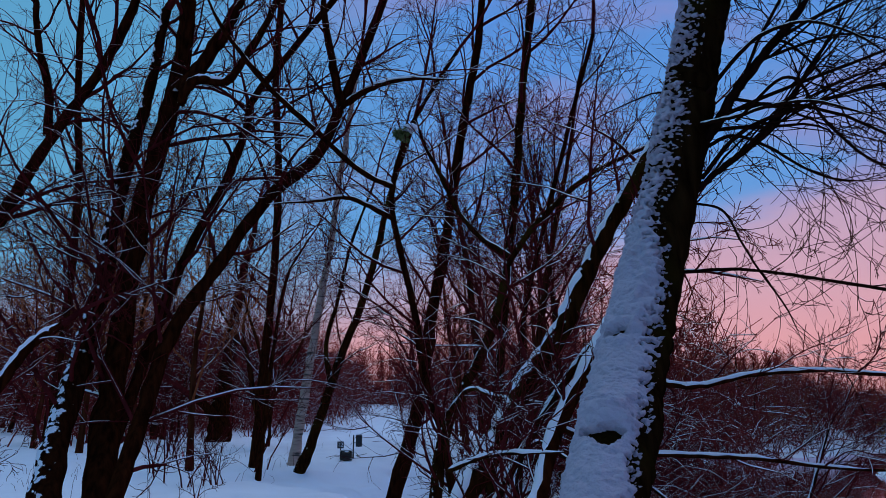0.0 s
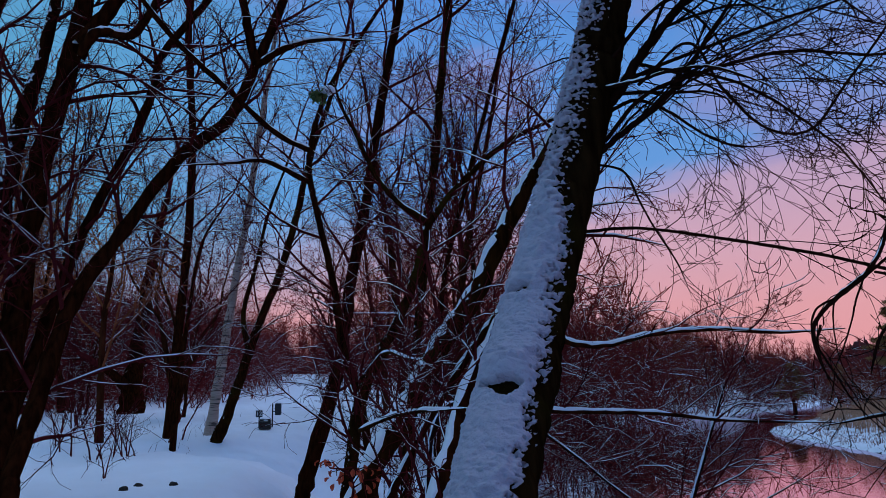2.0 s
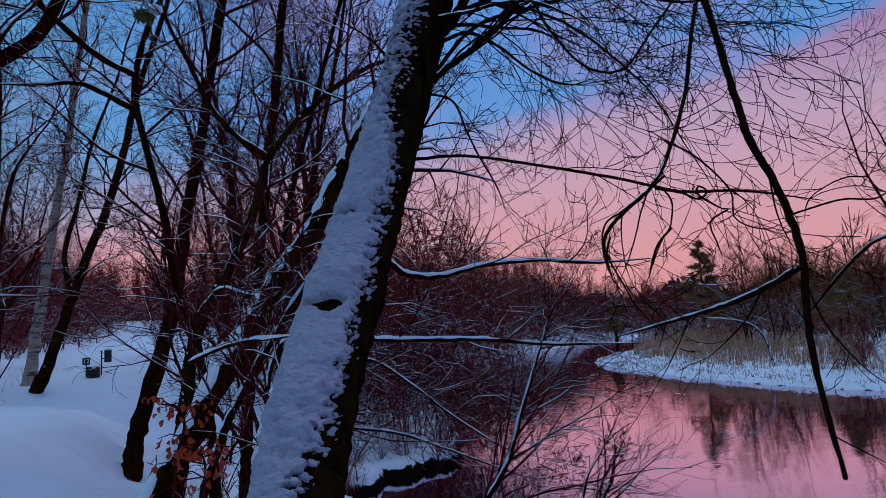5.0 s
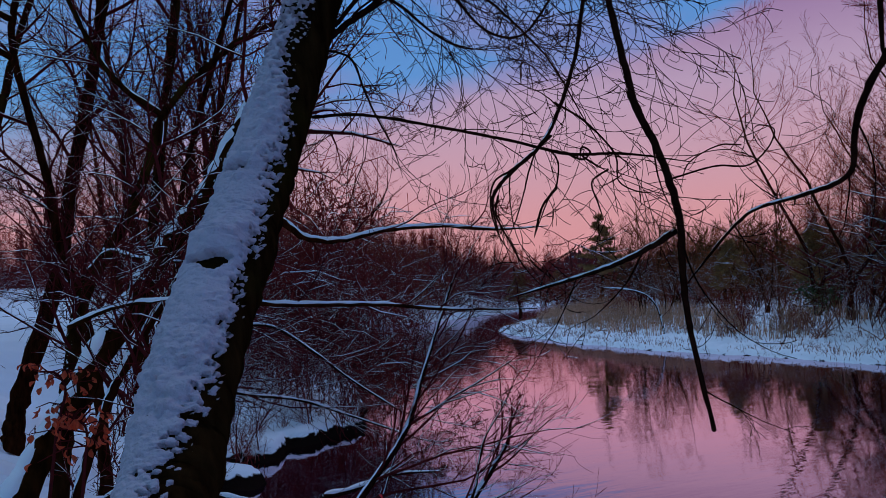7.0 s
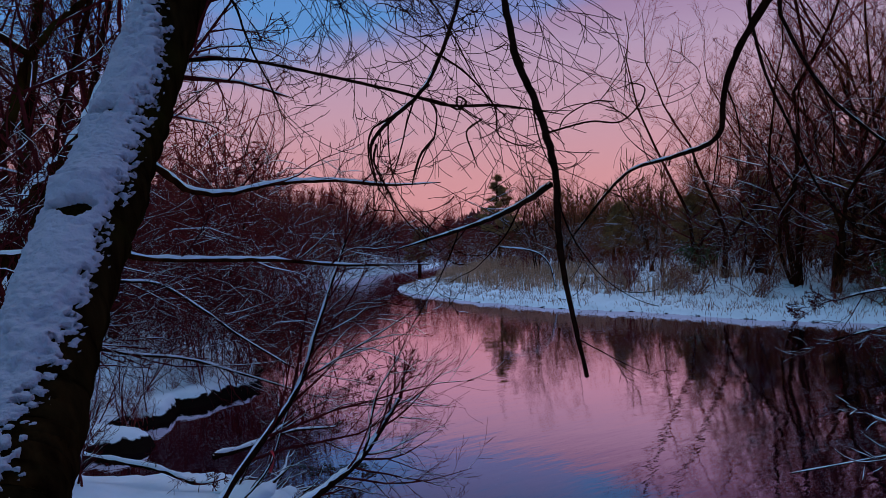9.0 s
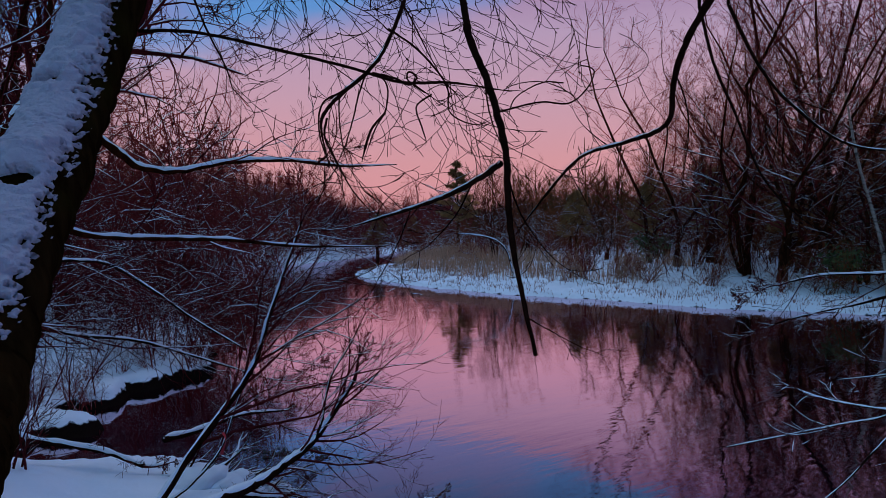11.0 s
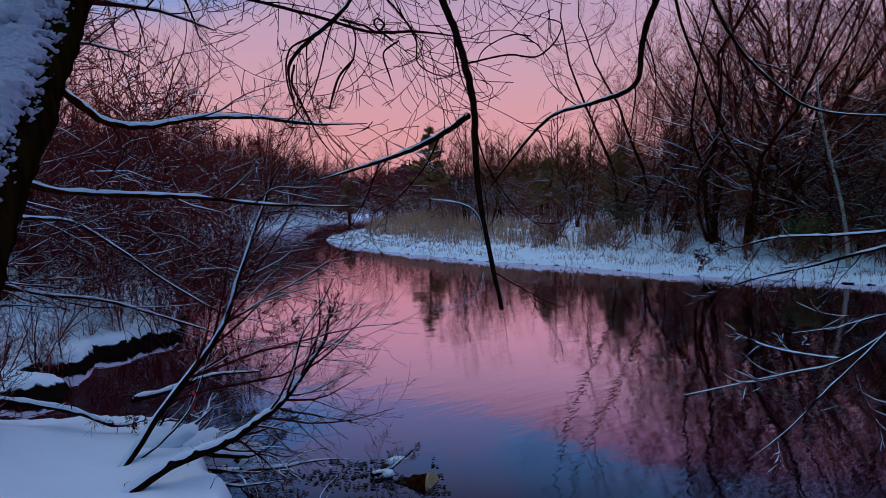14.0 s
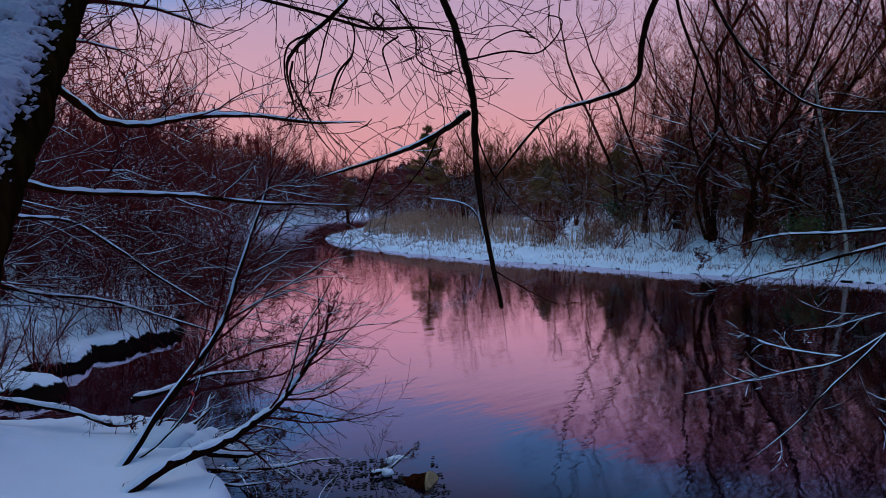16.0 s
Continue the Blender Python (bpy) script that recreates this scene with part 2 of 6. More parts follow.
# ---- ground ----
LEVEL = -1.8
NEAR_SHORE = [(6, -60), (5.5, -20), (4.4, 0), (3.4, 2.6), (2.45, 4.3), (2.4, 4.8), (2.6, 5.3), (2.8, 5.9), (2.8, 6.4), (2.65, 6.95), (2.3, 7.4), (1.75, 7.9), (1.25, 9.0), (1.05, 10.5), (1.3, 11.8), (1.75, 12.3), (2.4, 12.15), (2.75, 12.3), (2.55, 12.9), (2.3, 13.4), (2.6, 13.75), (3.3, 13.8), (3.45, 14.5), (3.6, 14.9), (4.0, 14.6), (4.4, 14.75), (4.9, 15.2), (5.4, 15.1), (5.9, 16.0), (9.5, 28), (14, 42), (20.4, 56), (28.4, 58.8), (40, 66), (62, 84)]
FAR_SHORE = [(70, 78), (46, 62), (34, 52), (28.5, 46.5), (24.6, 42), (23, 37.4), (22.2, 29.6), (22.4, 24.5), (23.6, 20.1), (24.2, 14.9), (25.8, 11.4), (26.6, 8.6), (28, -20), (30, -60)]
RIVER = np.array(NEAR_SHORE + FAR_SHORE)


def shore_distance(px, py):
    """Distance to the water's edge, negative over the water."""
    a, b = RIVER, np.roll(RIVER, -1, axis=0)
    if px.size == 1:
        q = np.array([px.ravel()[0], py.ravel()[0]])
        e, w = b - a, q - a
        k = np.clip((w * e).sum(1) / (e * e).sum(1), 0, 1)
        near = np.sqrt((((w - k[:, None] * e)) ** 2).sum(1).min())
        cut = (a[:, 1] > q[1]) != (b[:, 1] > q[1])
        over = q[0] < e[:, 0] * w[:, 1] / np.where(e[:, 1] == 0, 1, e[:, 1]) + a[:, 0]
        return np.full(px.shape, -near if (cut & over).sum() % 2 else near)
    best = np.full(px.shape, 1e9)
    inside = np.zeros(px.shape, bool)
    for (ax, ay), (bx, by) in zip(a, b):
        ex, ey = bx - ax, by - ay
        k = np.clip(((px - ax) * ex + (py - ay) * ey) / (ex * ex + ey * ey), 0, 1)
        best = np.minimum(best, np.hypot(px - ax - k * ex, py - ay - k * ey))
        if ay != by:
            inside ^= ((ay > py) != (by > py)) & (px < (bx - ax) * (py - ay) / (by - ay) + ax)
    return np.where(inside, -best, best)


def smooth(k):
    k = np.clip(k, 0, 1)
    return k * k * (3 - 2 * k)


def wave(px, py, seed=0.0):
    return (np.sin(px * 1.7 + 3 * np.sin(py * 0.6 + seed)) * np.sin(py * 1.3 + 2 * np.sin(px * 0.8 + seed))
            + 0.5 * np.sin(px * 4.1 + 2 * np.sin(py * 3.3 + seed)) * np.sin(py * 3.7 + seed))


def ground_height(px, py):
    px, py = np.asarray(px, float), np.asarray(py, float)
    s = shore_distance(px, py) + (0.15 * wave(px * 1.3, py * 1.3, 4.0) + 0.05 * wave(px * 3.7, py * 3.7, 1.5)) * np.clip((70 - py) / 40, 0, 1)
    yy = np.maximum(py, 0)
    path = 0.60 * (1 - np.exp(-yy / 13)) + 0.0045 * yy + 2.2 * smooth((yy - 40) / 100)
    path = np.minimum(path, 3.3 + 0.001 * yy)
    # the river's own side, and the other side behind the middle line of the channel
    middle = 13 + 0.42 * np.clip(py - 15, 0, 200)
    other = smooth((px - middle) / 4)
    reach = 4.5 - 1.6 * smooth((py - 6) / 4) + 3.6 * smooth((py - 11.5) / 3)
    cut = 0.28 + 0.74 * smooth((8.6 - py) / 1.2)
    left = LEVEL + cut * smooth(s / (0.16 + 0.24 * cut)) + (path - LEVEL - cut) * smooth((s - 0.15) / reach) + 0.05 * wave(px, py)
    right = LEVEL + 0.22 * smooth(s / 0.4) + 0.75 * smooth((s - 0.1) / 7) + (0.08 * wave(px * 0.8, py * 0.8, 2.0) + 0.09 * wave(px * 2.6, py * 2.6, 1.0)) * smooth(s)
    z = left * (1 - other) + right * other
    wet = LEVEL - 0.05 - 0.6 * smooth(-s / 2)
    return np.where(s > 0, z, wet)


def floor_at(px, py):
    return float(ground_height(np.array([px]), np.array([py]))[0])


def mesh_object(name, verts, faces, mat, parent=None, smooth_shade=True, label=""):
    me = bpy.data.meshes.new(name)
    me.from_pydata(verts, [], faces)
    me.materials.append(mat)
    if smooth_shade:
        me.polygons.foreach_set("use_smooth", np.ones(len(me.polygons), bool))
    ob = new(name, me)
    if parent:
        ob.parent = parent
    return tagged(ob, label)


def part(name, bm, mat, parent=None, label="", smooth_shade=False):
    me = bpy.data.meshes.new(name)
    bm.to_mesh(me)
    bm.free()
    me.materials.append(mat)
    if smooth_shade:
        me.polygons.foreach_set("use_smooth", np.ones(len(me.polygons), bool))
    ob = new(name, me)
    if parent:
        ob.parent = parent
    return tagged(ob, label)


def build_ground():
    def lines(dense_lo, dense_hi, step, far):
        mid = np.arange(dense_lo, dense_hi, step)
        out = step * 1.13 ** np.arange(1, 90)
        out = np.cumsum(out)
        out = out[out < far]
        return np.concatenate([dense_lo - out[::-1], mid, dense_hi + out])
    gx, gy = lines(-0.5, 6.5, 0.065, 900), lines(3.8, 17.5, 0.08, 1500)
    gx = np.unique(np.concatenate([gx, np.arange(21.5, 31, 0.2)]))
    gy = np.unique(np.concatenate([gy, np.arange(18, 48, 0.3)]))
    X, Y = np.meshgrid(gx, gy)
    Z = ground_height(X, Y)
    n, m = len(gx), len(gy)
    verts = np.stack([X.ravel(), Y.ravel(), Z.ravel()], 1).tolist()
    i = (np.arange(m - 1)[:, None] * n + np.arange(n - 1)[None]).ravel()
    faces = np.stack([i, i + 1, i + 1 + n, i + n], 1).tolist()
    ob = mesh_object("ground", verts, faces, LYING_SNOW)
    tagged(ob, "snow-covered ground sloping down to the river", "ground", kind="structure")
    bm = bmesh.new()
    pts = [bm.verts.new((px, py, LEVEL)) for px, py in [(-5, -90), (110, -90), (110, 130), (-5, 130)]]
    bm.faces.new(pts)
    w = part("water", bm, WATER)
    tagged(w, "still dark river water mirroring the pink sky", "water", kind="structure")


build_ground()


# ---- wood: tubes, growth and snow ----
def cross(a, b):
    ax, ay, az = a[..., 0], a[..., 1], a[..., 2]
    return np.stack([ay * b[..., 2] - az * b[..., 1], az * b[..., 0] - ax * b[..., 2], ax * b[..., 1] - ay * b[..., 0]], -1)


def slope(p):
    """Unit ways along a line of points."""
    d = np.empty_like(p)
    d[1:-1] = p[2:] - p[:-2]
    d[0], d[-1] = p[1] - p[0], p[-1] - p[-2]
    return d / (np.sqrt((d * d).sum(1))[:, None] + 1e-9)


class Wood:
    """Gathers tubes into one mesh."""

    def __init__(self):
        self.v, self.f, self.n = [], [], 0

    def tube(self, pts, rad, sides=5, squash=1.0):
        pts, rad = np.asarray(pts, float), np.asarray(rad, float)
        d = slope(pts)
        ref = np.array([0.0, 0, 1]) if abs(d[:, 2]).mean() < 0.8 else np.array([1.0, 0.2, 0])
        a = cross(d, ref)
        a /= np.sqrt((a * a).sum(1))[:, None] + 1e-9
        b = cross(a, d)
        th = np.arange(sides) * 2 * math.pi / sides
        ring = pts[:, None] + rad[:, None, None] * (np.cos(th)[None, :, None] * a[:, None] + squash * np.sin(th)[None, :, None] * b[:, None])
        k, s = len(pts), sides
        self.v.append(ring.reshape(-1, 3))
        i = (np.arange(k - 1)[:, None] * s + np.arange(s)[None]).ravel() + self.n
        j = (np.arange(k - 1)[:, None] * s + (np.arange(s)[None] + 1) % s).ravel() + self.n
        self.f.append(np.stack([i, i + s, j + s, j], 1))
        self.n += k * s

    def snow(self, pts, rad, rng, cover=0.8, sides=4, puff=0.006, steep=1.15, wide=1.0):
        """A ridge of snow along the upper side, broken by gaps and thin where the wood stands steep."""
        pts, rad = np.asarray(pts, float), np.asarray(rad, float)
        d = slope(pts)
        flat = np.clip(1.25 - np.abs(d[:, 2]) * steep, 0, 1)
        rough = 0.65 + 0.55 * rng.random(len(pts))
        live = np.interp(np.arange(len(pts)), np.arange(0, len(pts) + 2, 2), (rng.random(len(pts) // 2 + 2) < cover).astype(float)[:len(np.arange(0, len(pts) + 2, 2))])
        r = (rad * 0.62 + np.minimum(puff, rad * 0.4)) * flat * rough * live * wide
        r[0] *= 0.3
        r[-1] *= 0.3
        side = np.array([-0.35, -0.2, 1.0]) - d * (d @ np.array([-0.35, -0.2, 1.0]))[:, None]
        side /= np.linalg.norm(side, axis=1)[:, None] + 1e-9
        top = pts + side * (rad * 0.5 + np.minimum(puff, rad * 0.4) * 0.5)[:, None]
        self.tube(top, r, sides)

    def make(self, name, mat, parent, origin, label=""):
        if not self.v:
            return None
        v = np.concatenate(self.v) - np.asarray(origin)
        ob = mesh_object(name, v.tolist(), np.concatenate(self.f).tolist(), mat, parent, True, label)
        return tagged(ob, kind="stuff") if name in ("snow", "crown") else ob


def spline(pts, per=5):
    """A smooth line through a few points."""
    p = np.asarray(pts, float)
    q = np.vstack([2 * p[0] - p[1], p, 2 * p[-1] - p[-2]])
    out = []
    for i in range(1, len(q) - 2):
        for k in np.arange(per) / per:
            a, b, c, d = q[i - 1:i + 3]
            out.append(0.5 * (2 * b + (c - a) * k + (2 * a - 5 * b + 4 * c - d) * k * k + (3 * b - a - 3 * c + d) * k ** 3))
    out.append(p[-1])
    return np.array(out)


def side_way(d, angle, rng, spin=None):
    """A direction that leaves d at that angle, to a random side."""
    ref = (0.3, 0.2, 1.0) if abs(d[2]) < 0.9 else (1.0, 0.0, 0.0)
    t = Vector(d).cross(ref).normalized()
    t, u = np.array(t), np.array(Vector(d).cross(t))
    a = rng.random() * 2 * math.pi if spin is None else spin
    return d * math.cos(angle) + (t * math.cos(a) + u * math.sin(a)) * math.sin(angle)


def grow(wood, white, p, d, length, r, depth, rng, how, level=0):
    """A limb with its side shoots. how: kids, ratio, angle, wander, rise and droop for the levels below."""
    n = how["steps"][level]
    pts, step = [np.array(p, float)], length / n
    d = np.array(d, float)
    d /= np.linalg.norm(d)
    ways = [d]
    stray = rng.normal(0, how["curl"] * 5 / n, 3) + rng.normal(0, how["wander"][level], (n, 3)) + np.array([0, 0, how["rise"][level]])
    for k in range(n):
        d = d + stray[k]
        d = d / math.sqrt(d[0] * d[0] + d[1] * d[1] + d[2] * d[2])
        ways.append(d)
        pts.append(pts[-1] + d * step)
    pts = np.array(pts)
    rad = np.maximum(r * (1 - 0.82 * np.linspace(0, 1, n + 1)), how["thin"])
    wood.tube(pts, rad, how["sides"][level])
    if white is not None and level <= how["white"]:
        white.snow(pts, rad, rng, how["cover"], 3 if level > 1 else 4, how["puff"], wide=how["fat"])
    if depth <= 0:
        return
    kids = how["kids"][level]
    for k in range(kids):
        t = how["from"] + (1 - how["from"]) * (k + rng.random()) / kids
        i = min(int(t * n), n - 1)
        q = pts[i] + (pts[i + 1] - pts[i]) * (t * n - i)
        way = side_way(ways[i], how["angle"] * (0.7 + 0.6 * rng.random()), rng)
        grow(wood, white, q, way, length * how["ratio"] * (1.1 - 0.6 * t) * (0.7 + 0.6 * rng.random()), max(rad[i] * 0.55, how["thin"]), depth - 1, rng, how, level + 1)


FINE = dict(fat=1.0, curl=0.09, steps=(6, 4, 3, 2), wander=(0.12, 0.15, 0.16, 0.16), rise=(0.03, 0.02, 0.01, 0.0), thin=0.0022, sides=(5, 4, 3, 3), white=1, cover=0.7,
            puff=0.004, kids=(8, 7, 4), ratio=0.52, angle=0.75, **{"from": 0.2})


def how(**changes):
    return {**FINE, **changes}


def thing(name, origin, label, category, group=""):
    e = new(name)
    e.empty_display_size = 0.2
    e.location = origin
    return tagged(e, label, category, group)


def rooted(pts, bend=0.14):
    """Carries a trunk's way down to the ground, and a hand's width into it."""
    p = np.asarray(pts, float)
    d = (p[0] - p[1]) / np.linalg.norm(p[0] - p[1])
    q = p[0].copy()
    out = []
    for _ in range(60):
        d = d + np.array([0, 0, -bend])
        d /= np.linalg.norm(d)
        q = q + d * 0.12
        out.append(q)
        if q[2] < floor_at(q[0], q[1]) - 0.1:
            break
    z = floor_at(p[0][0], p[0][1])
    if p[0][2] <= z:
        return np.vstack([p[0] - np.array([0, 0, 0.12 + p[0][2] - z]), p[1:]])
    keep = [out[i] for i in range(len(out) - 1, -1, -3)]
    if np.linalg.norm(keep[-1] - p[0]) < 0.15:
        keep = keep[:-1]
    return np.vstack(keep + [p])


def dressed(wood, white, line, rad, rng, count, length, style, lo=0.25, hi=1.0, depth=2, angle=0.95, lean=(0, 0, 0.15), slim=0.011):
    """Side shoots along a way."""
    n = len(line)
    for k in range(count):
        t = lo + (hi - lo) * (k + rng.random()) / count
        i = min(int(t * (n - 1)), n - 2)
        d = line[i + 1] - line[i]
        d /= np.linalg.norm(d)
        w = side_way(d, angle * (0.7 + 0.5 * rng.random()), rng) + np.array(lean)
        grow(wood, white, line[i], w, length * (0.55 + 0.8 * rng.random()) * (1.15 - 0.5 * t), min(rad[i] * 0.5, length * slim), depth, rng, style)


def traced_tree(name, label, key, limbs=(), seed=1, shoots=14, reach=2.2, style=None, mat=None, twig=None, leader=3.0, group="", cover=0.55, lo=0.3, root=True, depth=2, category="tree", flare=1.35, limb_shoots=6, lean=(0, 0, 0.15), bend=0.14):
    rng = np.random.default_rng(seed)
    style = style or FINE
    pts, r0, r1 = WAYS[key]
    way = rooted(pts, bend) if root else np.asarray(pts)
    line = spline(way, 6)
    rad = np.interp(np.linspace(0, 1, len(line)), [0, 0.08, 1], [r0 * flare, r0, r1]) * (1 + 0.06 * rng.normal(0, 1, len(line)))
    line = line + rng.normal(0, 0.04, line.shape) * rad[:, None] * 2
    base = way[0]
    top = thing(name, base, label, category, group)
    trunk, crown, white = Wood(), Wood(), Wood()
    trunk.tube(line, rad, 12)
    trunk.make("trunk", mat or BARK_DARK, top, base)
    white.snow(line, rad, rng, cover, 6, 0.008, 0.72 if cover >= 1 else 1.15, 1.35 if cover >= 1 and r0 > 0.05 else 1.0)
    if leader:
        d = line[-1] - line[-3]
        grow(crown, white, line[-1], d, leader, r1 * 0.95, depth + 1, rng, how(kids=(8, 6, 5), rise=(0.08, 0.04, 0.02, 0)))
    dressed(crown, white, line, rad, rng, shoots, reach, style, lo, 1.0, depth, 0.95, lean)
    for key in limbs:
        lp, a, b = WAYS[key]
        ll = spline(lp, 6)
        lr = np.linspace(a, b, len(ll)) * np.interp(np.linspace(0, 1, len(ll)), [0, 0.8, 1], [1, 1, 0.3 if b < 0.02 else 1]) * (1 + 0.07 * rng.normal(0, 1, len(ll)))
        ll = ll + rng.normal(0, 0.10, ll.shape) * lr[:, None]
        w = Wood()
        w.tube(ll, lr, 8)
        w.make("limb", mat or BARK_DARK, top, base)
        white.snow(ll, lr, rng, 0.95, 6, 0.006, 0.9)
        dressed(crown, white, ll, lr, rng, limb_shoots, reach * 0.55, style, 0.25, 1.0, max(depth - 1, 1), 0.95, lean)
        if b > 0.02:
            grow(crown, white, ll[-1], ll[-1] - ll[-3], leader * 0.7, b, depth, rng, style)
    crown.make("crown", twig or TWIG, top, base)
    white.make("snow", SNOW_BRANCH, top, base, "thin ridge of snow on the branches")
    return top


